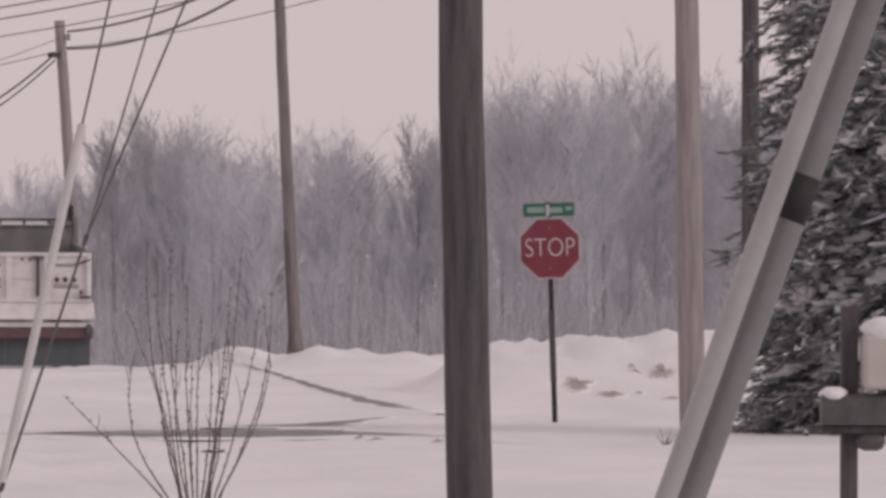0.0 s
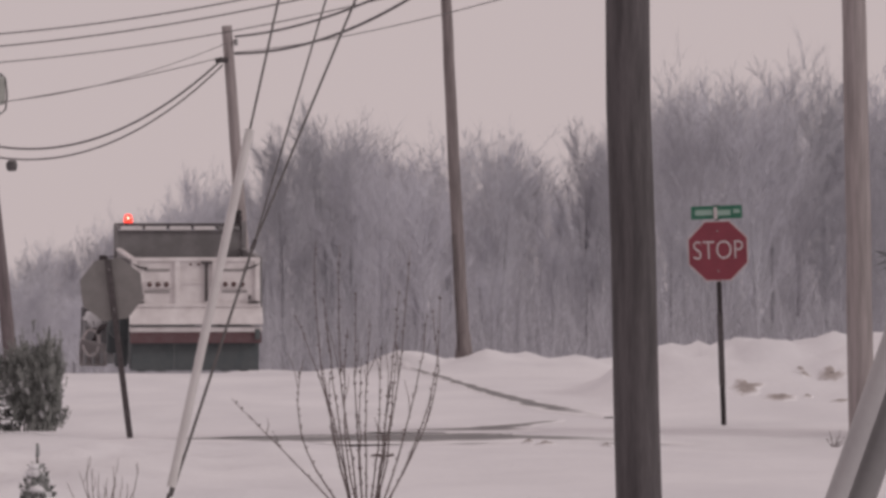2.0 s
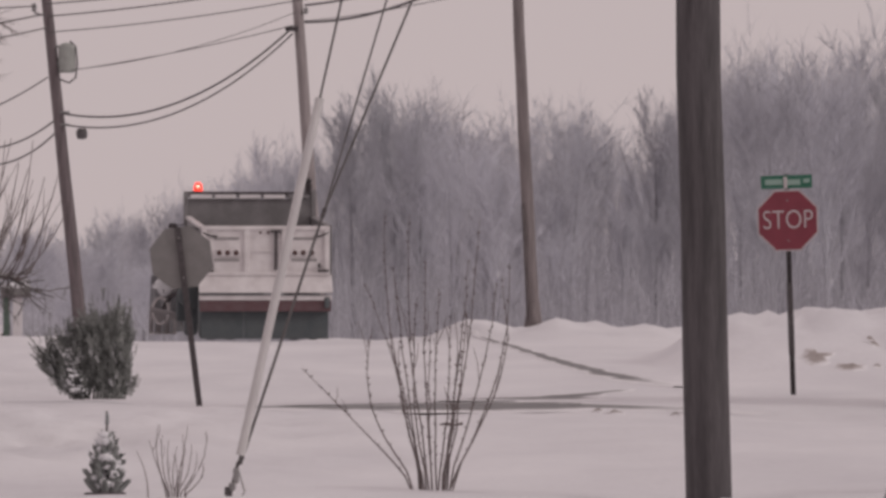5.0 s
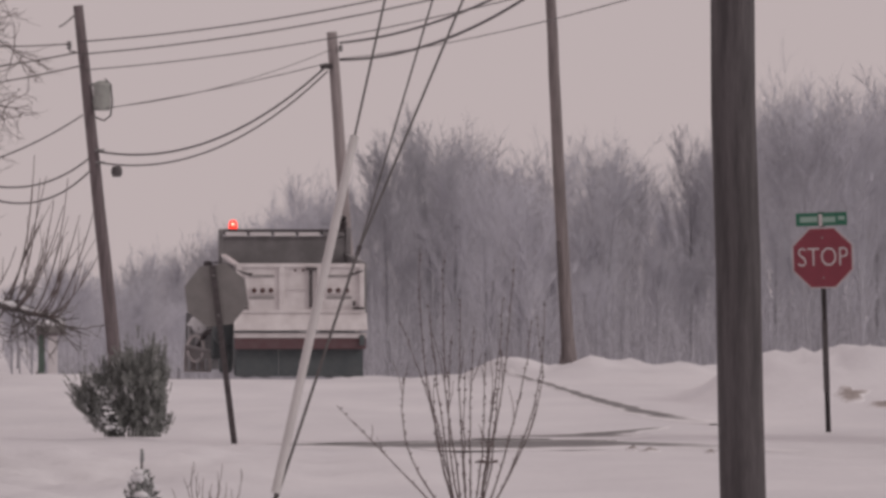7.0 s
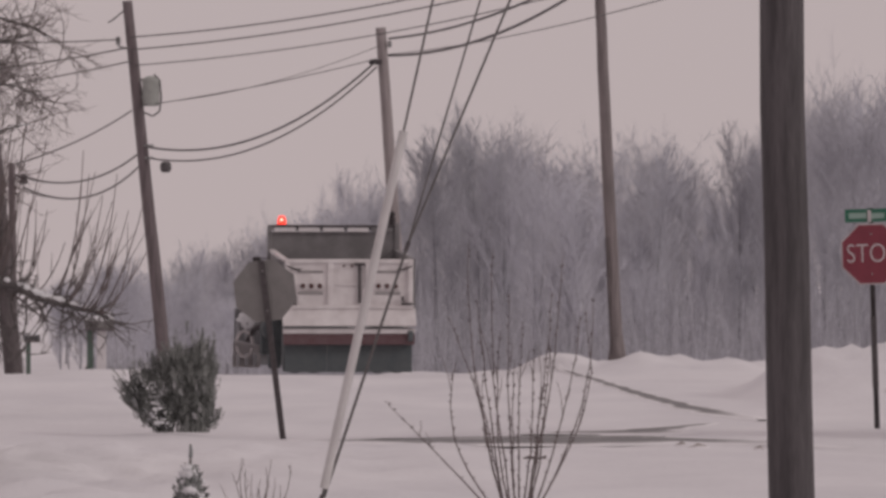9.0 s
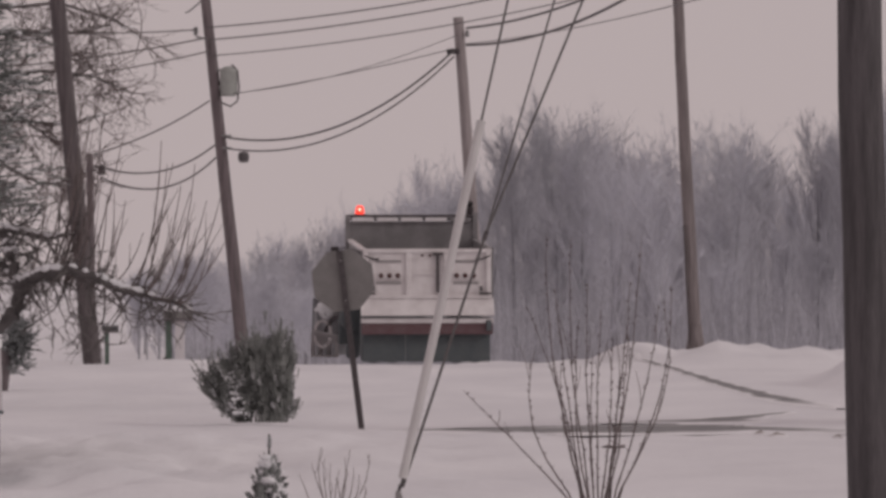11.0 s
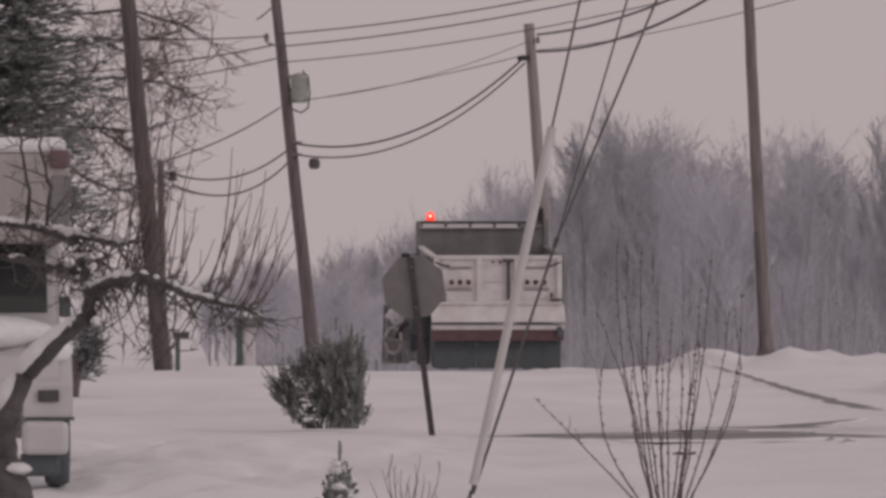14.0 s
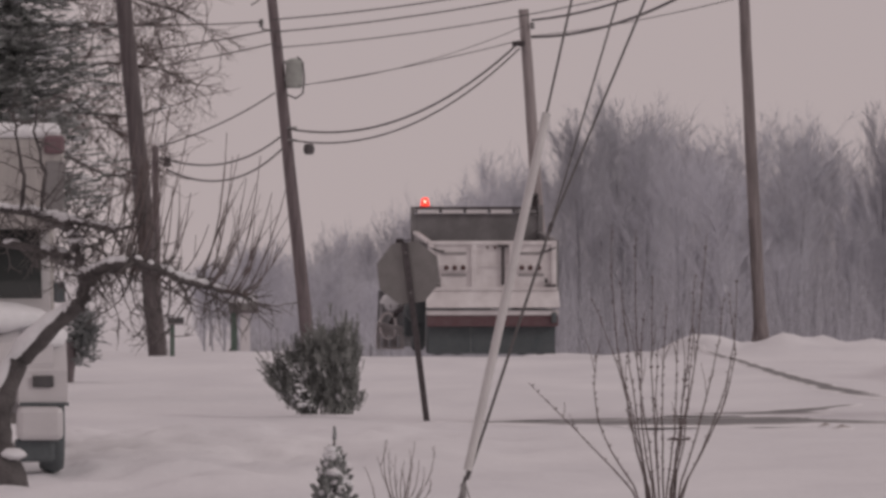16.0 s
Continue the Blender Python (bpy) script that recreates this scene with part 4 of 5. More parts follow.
# skyline of the wood: bearing (metres across at 250 m) and height of the crowns above eye level there
SKY = [(-17.50, 1.90), (-12.16, 3.10), (-10.40, 3.54), (-9.52, 3.82), (-8.64, 4.31), (-7.98, 4.92), (-6.66, 5.36), (-5.56, 5.96), (-4.46, 5.85), (-2.83, 6.65), (-1.95, 7.24), (-0.85, 7.75), (0.03, 8.26), (1.02, 7.68), (1.79, 7.53), (2.56, 6.43), (3.55, 6.36), (4.65, 6.98), (6.19, 7.38), (7.51, 6.87), (8.39, 6.98), (9.27, 7.86), (9.82, 8.30), (12.13, 8.43), (12.90, 8.87), (13.89, 9.86), (15.21, 10.26), (16.97, 10.41), (18.07, 10.19), (19.17, 10.19), (21.54, 9.56), (24.18, 10.00), (40.00, 10.20)]


def crown_top(x250):
    for (a, za), (b, zb) in zip(SKY, SKY[1:]):
        if x250 <= b:
            return za + (zb - za) * (x250 - a) / (b - a)
    return SKY[-1][1]


rw = random.Random(21)
for row, (dist, step) in enumerate(((226, 1.7), (244, 1.7), (264, 1.6), (288, 1.7), (315, 1.7), (345, 1.8))):
    x = -16.5
    while x < 33.0:
        x250 = x + rw.uniform(-0.5, 0.5)
        d = dist + rw.uniform(-8, 8)
        wx = x250 * d / 250
        gz = ground(wx, d)
        top = 1.8 + (crown_top(x250) - 1.8) * d / 250
        clump = 1.0 + 0.08 * noise.noise((wx * 0.55, row * 0.35, 5.5))
        H = (top - gz) * clump * (rw.uniform(0.84, 1.0) if rw.random() < 0.65 else rw.uniform(0.5, 0.82))
        if H > 1.5:
            kind = (KINDS if row < 2 else FAR_KINDS)[rw.randrange(len(KINDS))]
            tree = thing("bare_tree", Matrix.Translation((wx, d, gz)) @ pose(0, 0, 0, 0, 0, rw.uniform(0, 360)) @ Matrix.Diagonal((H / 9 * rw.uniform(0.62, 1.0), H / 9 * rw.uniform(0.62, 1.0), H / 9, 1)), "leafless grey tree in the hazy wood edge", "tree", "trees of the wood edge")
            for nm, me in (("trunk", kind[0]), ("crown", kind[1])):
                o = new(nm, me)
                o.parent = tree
        x += step * rw.uniform(0.7, 1.3) * (1.1 if x > 13 else 0.95)

brush = Shape()
rb = random.Random(8)
for _ in range(7000):
    x250 = rb.uniform(-15, 33)
    d = rb.uniform(205, 300)
    wx = x250 * d / 250
    h = min(rb.uniform(1.2, 4.4), max(0.6, 0.75 * (crown_top(x250) + 1.8)))
    z = ground(wx, d)
    p0 = Vector((wx, d, z - 0.1))
    p1 = p0 + Vector((rb.gauss(0, 0.16) * h, rb.gauss(0, 0.16) * h, h))
    brush.tube([p0, p0.lerp(p1, 0.5) + Vector((rb.gauss(0, 0.05), 0, 0)), p1], [0.022, 0.016, 0.006], 3, False)
    for _ in range(4):
        a = p0.lerp(p1, rb.uniform(0.3, 0.95))
        brush.tube([a, a + Vector((rb.gauss(0, 0.3), rb.gauss(0, 0.3), rb.uniform(0.1, 0.7)))], [0.010, 0.005], 3, False)
for _ in range(2600):
    x250 = rb.uniform(-15, 33)
    d = rb.uniform(300, 360)
    wx = x250 * d / 250
    h = min(rb.uniform(3.0, 6.5), max(0.8, 0.8 * (crown_top(x250) + 1.8)))
    p0 = Vector((wx, d, ground(wx, d) - 0.1))
    brush.tube([p0, p0 + Vector((rb.gauss(0, 0.1) * h, 0, h))], [0.06, 0.02], 4, False)
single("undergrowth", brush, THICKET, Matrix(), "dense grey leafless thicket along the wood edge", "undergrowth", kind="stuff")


# ---- evergreens ----
def needle_spray(sh, p, d, L, rnd, wide=0.35, n=7):
    """A short shoot with needles on both sides, as small thin wedges."""
    d = d.normalized()
    a = d.cross(Vector((0, 0, 1)))
    if a.length < 0.05:
        a = Vector((1, 0, 0))
    a.normalize()
    sh.tube([p, p + d * L], [0.006, 0.003], 3, False)
    for i in range(n):
        c = p + d * L * (0.1 + 0.9 * i / n)
        for s in (-1, 1):
            e = (d * 0.7 + a * s * rnd.uniform(0.5, 1.0) + Vector((0, 0, rnd.uniform(-0.5, 0.3)))).normalized() * L * wide * rnd.uniform(0.6, 1.1)
            w = Vector((rnd.gauss(0, 1), rnd.gauss(0, 1), rnd.gauss(0, 1))).normalized() * L * 0.06
            o = len(sh.v)
            sh.v += [tuple(c - w), tuple(c + w), tuple(c + e)]
            sh.f.append((o, o + 1, o + 2))


def big_spruce(m, H, R, seed):
    rnd = random.Random(seed)
    t = thing("spruce_tree", m, "tall dark spruce with drooping boughs loaded with snow", "tree")
    part("trunk", Shape().tube([(0, 0, -0.2), (0, 0, H * 0.5), (0, 0, H)], [0.2, 0.13, 0.03], 10), BARK_NEAR, t, smooth=True)
    nd, sn = Shape(), Shape()
    z = 0.12
    while z < min(H - 0.3, 6.6):
        k = z / H
        for j in range(12):
            az = rnd.uniform(math.pi * 0.55, math.pi * 2.0)
            out = Vector((math.cos(az), math.sin(az), 0))
            L = R * (1 - k) ** 0.35 * rnd.uniform(0.72, 1.0) * (1.14 if rnd.random() < 0.12 else 1.0) * min(1.0, 0.86 + 0.1 * z)
            droop = rnd.uniform(0.4, 0.72)
            pts = [Vector((0, 0, z)) + out * L * q + Vector((0, 0, L * (0.10 * q - droop * q * q + 0.12 * q ** 4))) for q in (0, 0.3, 0.55, 0.8, 1.0)]
            for p in pts:
                p.z = max(p.z, 0.05)
            nd.tube(pts, [0.022, 0.016, 0.012, 0.008, 0.004], 4, False)
            if pts[-1].y > 0.9:
                continue
            for q in range(20):
                f = rnd.uniform(0.35, 1.0)
                i = min(3, int(f * 4))
                c = pts[i].lerp(pts[i + 1], f * 4 - i)
                side = Vector((-out.y, out.x, 0)) * rnd.choice((-1, 1))
                e = out * rnd.uniform(0.3, 1.0) + side * rnd.uniform(0.1, 0.9) + Vector((0, 0, rnd.uniform(-0.7, 0.05)))
                needle_spray(nd, c, e, rnd.uniform(0.18, 0.36), rnd, 0.5, 8)
                if rnd.random() < 0.8:
                    needle_spray(sn, c + Vector((0, -0.01, 0.025)), e, rnd.uniform(0.10, 0.2), rnd, 0.5, 6)
            if rnd.random() < 0.75:
                f0 = rnd.uniform(0.45, 0.75)
                for q in range(rnd.randrange(2, 6)):
                    f = min(0.98, f0 + 0.055 * q)
                    i = min(3, int(f * 4))
                    c = pts[i].lerp(pts[i + 1], f * 4 - i)
                    sn.blob(c + Vector((rnd.gauss(0, 0.03), rnd.gauss(0, 0.03), 0.03)), rnd.uniform(0.07, 0.17), rnd.uniform(0.06, 0.14), rnd.uniform(0.035, 0.08), rnd, 0.4, 8, 5)
        z += rnd.uniform(0.10, 0.16)
    part("foliage", nd, NEEDLE, t, "dark green drooping boughs", kind="stuff")
    part("snow_load", sn, SNOW_CAP, t, "clumps of snow lying on the boughs", True, "stuff")
    return t


cx_, cy_ = 9.178, 75.5
big_spruce(Matrix.Translation(on(cx_, cy_)), 15.0, 2.8, 11)


def small_spruce(m, H, R, seed):
    rnd = random.Random(seed)
    t = thing("young_spruce", m, "knee-high grey-green spruce dusted with snow", "tree")
    part("trunk", Shape().tube([(0, 0, -0.1), (0, 0, H * 0.9), (0, 0, H)], [0.014, 0.008, 0.009], 6), BARK_NEAR, t)
    part("leader", Shape().tube([(0, 0, H * 0.84), (0.003, 0, H * 0.92), (0.0, 0, H)], [0.014, 0.013, 0.008], 7), NEEDLE, t, "bare upright leader")
    nd, sn = Shape(), Shape()
    tiers = 7
    for i in range(tiers):
        k = i / tiers
        z = H * (0.03 + 0.72 * k)
        for j in range(7):
            az = 2 * math.pi * j / 7 + i * 0.7 + rnd.uniform(-0.2, 0.2)
            L = R * (1.05 - 0.85 * k) * rnd.uniform(0.8, 1.1)
            out = Vector((math.cos(az), math.sin(az), 0))
            p = Vector((0, 0, z))
            mid = p + out * L * 0.6 + Vector((0, 0, L * 0.12))
            e = p + out * L + Vector((0, 0, L * (0.5 + 0.6 * k)))
            nd.tube([p, mid, e], [0.016, 0.026, 0.017], 6)
            for q in range(9):
                c = p.lerp(mid, 0.4 + 0.6 * q / 4) if q < 4 else mid.lerp(e, (q - 4) / 5)
                needle_spray(nd, c, (e - mid) + Vector((rnd.gauss(0, 0.03), rnd.gauss(0, 0.03), rnd.gauss(0, 0.02))), 0.034, rnd, 0.7, 4)
            if rnd.random() < 0.95:
                sn.blob(mid.lerp(e, rnd.uniform(-0.5, 0.5)) + Vector((0, 0, 0.022)), rnd.uniform(0.024, 0.052), rnd.uniform(0.024, 0.046), rnd.uniform(0.016, 0.030), rnd, 0.35, 7, 5)
    part("foliage", nd, NEEDLE_BLUE, t, "stiff grey-green boughs", kind="stuff")
    part("snow_load", sn, SNOW_CAP, t, "snow dusting on the boughs", True, "stuff")
    return t


yx, yy = -1.98, 42.2
small_spruce(Matrix.Translation(on(yx, yy)), 0.545, 0.150, 3)
single("planter_edge", Shape().box(0, 0, 0.0, 0.27, 0.06, 0.03, 0.008), POLE_DARK, Matrix.Translation(on(yx, yy - 0.22)), "dark edging board under a small spruce", "edging")


def cedar_bush(m, clumps, seed, label):
    """Clumps of (x, height, lean range in degrees, width, count): sprays fanning up from each foot."""
    rnd = random.Random(seed)
    t = thing("cedar_bush", m, label, "bush")
    sp, sn = Shape(), Shape()
    for cx, top, a0, a1, wide, n in clumps:
        for _ in range(n):
            a = radians(rnd.uniform(a0, a1))
            b = radians(rnd.gauss(0, 16))
            d = Vector((math.sin(a), math.sin(b), math.cos(a))).normalized()
            ragged = 0.80 + 0.34 * noise.noise((a * 7.0 + cx * 9, b * 5.0, seed + top))
            reach = top * rnd.uniform(0.06, 1.0) ** 0.7 * rnd.uniform(0.75, 1.0) * (1 - 0.25 * abs(math.sin(a))) * (ragged + (0.22 if rnd.random() < 0.05 else 0.0))
            foot = Vector((cx + rnd.gauss(0, wide), rnd.gauss(0, wide), 0.02))
            p = foot + d * reach * 0.82
            if rnd.random() < 0.03:
                sp.tube([foot, p], [0.012, 0.005], 4, False)
            needle_spray(sp, p, d + Vector((rnd.gauss(0, 0.2), rnd.gauss(0, 0.2), rnd.gauss(0.25, 0.2))), rnd.uniform(0.10, 0.22), rnd, 0.3, 7)
            if rnd.random() < (0.2 if cx < 0 else 0.06):
                needle_spray(sn, p + Vector((0, -0.02, 0.01)), d, rnd.uniform(0.05, 0.12), rnd, 0.5, 4)
    part("foliage", sp, CEDAR, t, "dense upright grey-green sprays", kind="stuff")
    for _ in range(34):
        k = rnd.random()
        sn.blob((clumps[0][0] - 0.02 + rnd.gauss(0, 0.07) - 0.1 * k, -0.24 + rnd.uniform(-0.12, 0.08), 0.12 + 0.5 * k), rnd.uniform(0.012, 0.045), 0.03, rnd.uniform(0.010, 0.028), rnd, 0.5, 7, 4)
    part("snow_load", sn, SNOW_CAP, t, "patches of snow caught in the sprays", True, "stuff")
    return t


qx, qy = -3.755, 77.0
cedar_bush(Matrix.Translation(on(qx, qy)), [(-0.20, 1.12, -46, 12, 0.05, 2000), (0.25, 1.38, -24, 9, 0.05, 2900), (0.06, 1.38, -14, 8, 0.06, 900), (-0.2, 0.42, -35, 18, 0.07, 700), (0.27, 0.42, -25, 12, 0.07, 700)], 5, "twin grey-green cedar bush with snow in it")


# ---- leafless shrubs ----
def cane_shrub(m, canes, seed, label, r=0.007, buds=True):
    """Arching canes given as (tip x, tip z, bow) from one clump."""
    rnd = random.Random(seed)
    t = thing("leafless_shrub", m, label, "shrub", "leafless shrubs")
    for tx, tz, bow, bx in canes:
        pts, rad = [], []
        ty = rnd.uniform(-0.25, 0.25)
        for i in range(11):
            k = i / 10
            pts.append(Vector((bx + (tx - bx) * k + bow * math.sin(math.pi * k) + rnd.gauss(0, 0.004) * min(1.0, tz), ty * k, tz * k ** 0.93)))
            rad.append(r * (1 - 0.68 * k))
        pts[0].z = -0.1
        s = Shape().tube(pts, rad, 5, False)
        if buds:
            for i in range(2, 11):
                for q in range(2):
                    a = pts[i - 1].lerp(pts[i], rnd.random())
                    s.tube([a, a + Vector((rnd.choice((-1, 1)) * 0.013, rnd.uniform(-.01, .01), 0.014))], [0.007, 0.002], 4, False)
        for _ in range(rnd.choice((0, 1, 1, 2))):
            i = rnd.randrange(4, 9)
            a = pts[i]
            d = Vector((rnd.uniform(-0.12, 0.12), rnd.uniform(-0.1, 0.1), rnd.uniform(0.2, 0.45))) * tz / 1.8
            s.tube([a, a + d * 0.5 + Vector((0.01, 0, 0)), a + d], [r * 0.5, r * 0.4, r * 0.25], 4, False)
        part("cane", s, TWIG, t)
    return t


hx, hy = 0.182, 43.0
cane_shrub(Matrix.Translation(on(hx, hy)), [
    (-0.90, 0.82, 0.0, -0.12), (-0.42, 1.09, -0.16, -0.11), (-0.34, 1.88, -0.08, -0.08), (-0.48, 1.39, 0.06, -0.10), (-0.18, 1.85, -0.06, -0.03),
    (-0.06, 1.54, -0.03, -0.02), (0.10, 1.17, 0.02, 0.02), (0.30, 1.81, 0.03, 0.07), (0.45, 1.43, 0.18, 0.06), (0.41, 1.39, 0.05, 0.08),
    (0.21, 1.20, 0.03, 0.04), (0.03, 1.36, -0.02, 0.01), (0.15, 0.95, 0.02, 0.04), (-0.03, 1.10, -0.02, -0.02), (-0.24, 1.01, -0.06, -0.06),
    (-0.12, 1.30, -0.06, -0.05), (0.50, 1.52, 0.13, 0.09), (0.22, 1.55, 0.02, 0.05), (-0.28, 1.50, -0.02, -0.08)], 6, "tall leafless shrub of slender budded canes in snow", 0.0066)
leaf = Shape().tube([(-0.07, 0, 0), (-0.02, 0, 0.006), (0.02, 0, -0.004), (0.085, 0, 0.008)], [0.004, 0.014, 0.007, 0.012], 6)
single("dead_leaf", leaf, TWIG, Matrix.Translation(on(hx + 0.10, hy - 0.02, 0.44)), "curled dead leaf caught in the shrub canes", "leaf", smooth=True)
kx, ky = -1.501, 41.0
cane_shrub(Matrix.Translation(on(kx, ky)), [
    (-0.23, 0.30, 0.02, -0.16), (-0.10, 0.46, -0.04, -0.03), (-0.03, 0.36, -0.02, 0.0), (0.06, 0.40, 0.02, 0.02), (0.12, 0.34, 0.03, 0.02), (0.21, 0.42, 0.05, 0.05), (-0.16, 0.36, -0.01, -0.02), (0.0, 0.28, 0.03, 0.0), (0.16, 0.3, 0.04, 0.03), (0.09, 0.45, 0.0, 0.02), (-0.06, 0.4, -0.03, -0.01), (0.03, 0.33, -0.02, 0.01), (0.19, 0.22, 0.05, 0.06)], 7, "small leafless shrub of thin twigs in snow", 0.0048, False)

cane_shrub(Matrix.Translation(on(5.41, 70.0)), [(-0.10, 0.10, 0.0, -0.02), (-0.05, 0.17, 0.0, -0.01), (0.0, 0.13, 0.01, 0.0), (0.05, 0.19, 0.01, 0.01), (0.10, 0.12, 0.0, 0.02), (0.13, 0.07, 0.0, 0.03)], 9, "tuft of dead weeds poking out of snow", 0.007, False)


# ---- the yard on the far left: apple tree, motorhome, mailboxes ----
def rough_limb(sh, snow, pts, r0, r1, rnd, cap=0.7):
    """A crooked limb through the points, with snow settled along the flat stretches."""
    fine, rad = [], []
    pts = [Vector(p) for p in pts]
    n = len(pts) - 1
    for i in range(n):
        for k in range(4):
            f = k / 4
            p = pts[i].lerp(pts[i + 1], f) + Vector((rnd.gauss(0, 0.006), rnd.gauss(0, 0.01), rnd.gauss(0, 0.006)))
            fine.append(p)
            rad.append((r0 + (r1 - r0) * ((i + f) / n)) * rnd.uniform(0.88, 1.14))
    fine.append(pts[-1])
    rad.append(r1)
    sh.tube(fine, rad, 9, True)
    if snow is not None:
        for i in range(len(fine) - 1):
            d = (fine[i + 1] - fine[i]).normalized()
            if abs(d.z) < 0.75 and rnd.random() < cap:
                c = fine[i].lerp(fine[i + 1], 0.5) + Vector((0, 0, rad[i] * 0.85))
                L = (fine[i + 1] - fine[i]).length
                snow.blob(c, L * 0.75, rad[i] * 0.95, rad[i] * rnd.uniform(0.35, 0.75) + 0.01, rnd, 0.25, 8, 5)
    return fine


def twigs_from(sh, p, d, L, r, rnd, depth):
    """Crooked twigs that fork twice or so."""
    q = [p]
    e = d.normalized()
    for i in range(3):
        e = (e + Vector((rnd.gauss(0, 0.22), rnd.gauss(0, 0.22), rnd.gauss(0, 0.22)))).normalized()
        q.append(q[-1] + e * L / 3)
    sh.tube(q, [r, r * 0.8, r * 0.6, r * 0.4], 4, False)
    if depth:
        for _ in range(3):
            k = rnd.randrange(1, 4)
            twigs_from(sh, q[k], e + Vector((rnd.gauss(0, 0.7), rnd.gauss(0, 0.7), rnd.gauss(0, 0.6))), L * rnd.uniform(0.4, 0.7), r * 0.6, rnd, depth - 1)


def apple_tree():
    rnd = random.Random(31)
    foot = Vector(on(-5.069, 51.0))
    t = thing("apple_tree", Matrix.Translation(foot), "gnarled leafless apple tree with snow along its limbs", "tree")
    at = lambda p: Vector(p) - foot
    trunk, tsnow = Shape(), Shape()
    rough_limb(trunk, tsnow, [(0, 0, -0.2), (0.0, 0, 0.25), at((-5.055, 51, 0.678)), at((-4.911, 51, 1.014)), at((-4.7, 51, 1.261)), at((-4.512, 51, 1.418)), at((-4.382, 51, 1.522)), at((-4.391, 51, 1.715))], 0.10, 0.055, rnd, 0.5)
    part("trunk", trunk, TRUNK, t, "dark crooked leaning trunk", True)
    part("root_flare", Shape().tube([(0.02, -0.05, -0.1), (0.02, -0.03, 0.12), (0.0, 0, 0.34)], [0.25, 0.20, 0.12], 14), TRUNK, t, smooth=True)
    part("root_snow", Shape().blob((0.12, -0.1, 0.27), 0.11, 0.1, 0.05, rnd, 0.12, 14, 8), SNOW_CAP, t, "snow on the root flare", True)
    ridge = [(-5.12, 0.74), (-5.06, 0.90), (-4.97, 1.03), (-4.88, 1.17), (-4.77, 1.28), (-4.66, 1.385), (-4.55, 1.47)]
    tsnow.tube([at((x, 50.97, z)) for x, z in ridge], [0.03, 0.066, 0.056, 0.072, 0.058, 0.05, 0.02], 10)
    part("snow_load", tsnow, SNOW_CAP, t, "thick snow settled along the leaning trunk", True, "stuff")
    limbs = [
        ([(-4.391, 51, 1.701), (-4.239, 50.9, 1.769), (-3.962, 50.8, 1.836), (-3.774, 50.8, 1.769), (-3.544, 50.9, 1.675), (-3.309, 51, 1.607), (-3.05, 51.1, 1.539)], 0.055, 0.012, 0.85),
        ([(-4.391, 51, 1.688), (-4.449, 51.1, 1.935), (-4.556, 51.3, 2.161), (-4.914, 51.5, 2.244), (-5.206, 51.7, 2.278)], 0.045, 0.03, 0.8),
        ([(-4.556, 51.3, 2.152), (-4.35, 51.1, 2.124), (-4.148, 51.0, 2.096), (-3.943, 50.9, 2.109)], 0.032, 0.012, 0.9),
        ([(-4.937, 51.5, 2.244), (-4.895, 51.3, 2.523), (-4.94, 51.2, 2.792), (-4.957, 51.1, 3.037)], 0.019, 0.009, 0.0),
        ([(-4.769, 51.4, 2.207), (-4.714, 51.2, 2.544), (-4.795, 51.1, 2.88), (-4.759, 51.0, 3.079)], 0.016, 0.008, 0.0),
        ([(-5.151, 51.6, 1.982), (-4.814, 51.4, 1.945), (-4.548, 51.2, 1.881), (-4.395, 51.0, 1.755)], 0.03, 0.03, 0.6),
    ]
    for pts, r0, r1, cap in limbs:
        s, sn = Shape(), Shape()
        fine = rough_limb(s, sn, [at(p) for p in pts], r0, r1, rnd, cap)
        tw = Shape()
        for _ in range(int(len(fine) * (2.0 if cap else 0.5))):
            p = fine[rnd.randrange(1, len(fine))]
            twigs_from(tw, p, Vector((rnd.gauss(0.1, 0.8), rnd.gauss(0, 0.6), rnd.gauss(-0.05, 0.8))), rnd.uniform(0.16, 0.42), 0.009, rnd, 2)
        limb = part("limb", s, TRUNK, t, "dark gnarled limb", True)
        part("snow_load", sn, SNOW_CAP, limb, "ridge of snow on the limb", True, "stuff")
        part("twig_mass", tw, BARK_NEAR, limb, "tangle of fine dark twigs", kind="stuff")
    # hanging twigs under the long limb
    for k in range(13):
        p = at((-4.283, 51, 1.778)).lerp(at((-3.407, 51, 1.629)), k / 12)
        s = Shape()
        twigs_from(s, p, Vector((rnd.gauss(0.1, 0.4), rnd.gauss(0, 0.3), -1)), rnd.uniform(0.25, 0.5), 0.010, rnd, 2)
        part("hanging_twig", s, BARK_NEAR, t)
    # long straight water shoots rising from the limb
    for k in range(36):
        f = rnd.random()
        p = at((-4.297, 50.9, 1.764)).lerp(at((-3.053, 51, 1.549)), f)
        tip = p + Vector((rnd.uniform(0.05, 0.32) + 0.12 * f, rnd.gauss(0, 0.15), rnd.uniform(0.5, 1.75) * (1 - 0.4 * f)))
        bend = p.lerp(tip, 0.4) + Vector((rnd.uniform(0.02, 0.12), 0, -0.12))
        s = Shape()
        line = [p * (1 - q) ** 2 + bend * 2 * q * (1 - q) + tip * q * q for q in (0, 0.15, 0.3, 0.45, 0.6, 0.8, 1.0)]
        s.tube(line, [0.0085, 0.0078, 0.007, 0.0062, 0.0054, 0.004, 0.003], 5, False)
        for _ in range(2):
            b = line[rnd.randrange(2, 5)]
            s.tube([b, b + (tip - b) * 0.5 + Vector((rnd.gauss(0, 0.07), 0, 0.05))], [0.004, 0.002], 4, False)
        part("water_shoot", s, TWIG, t)
    return t


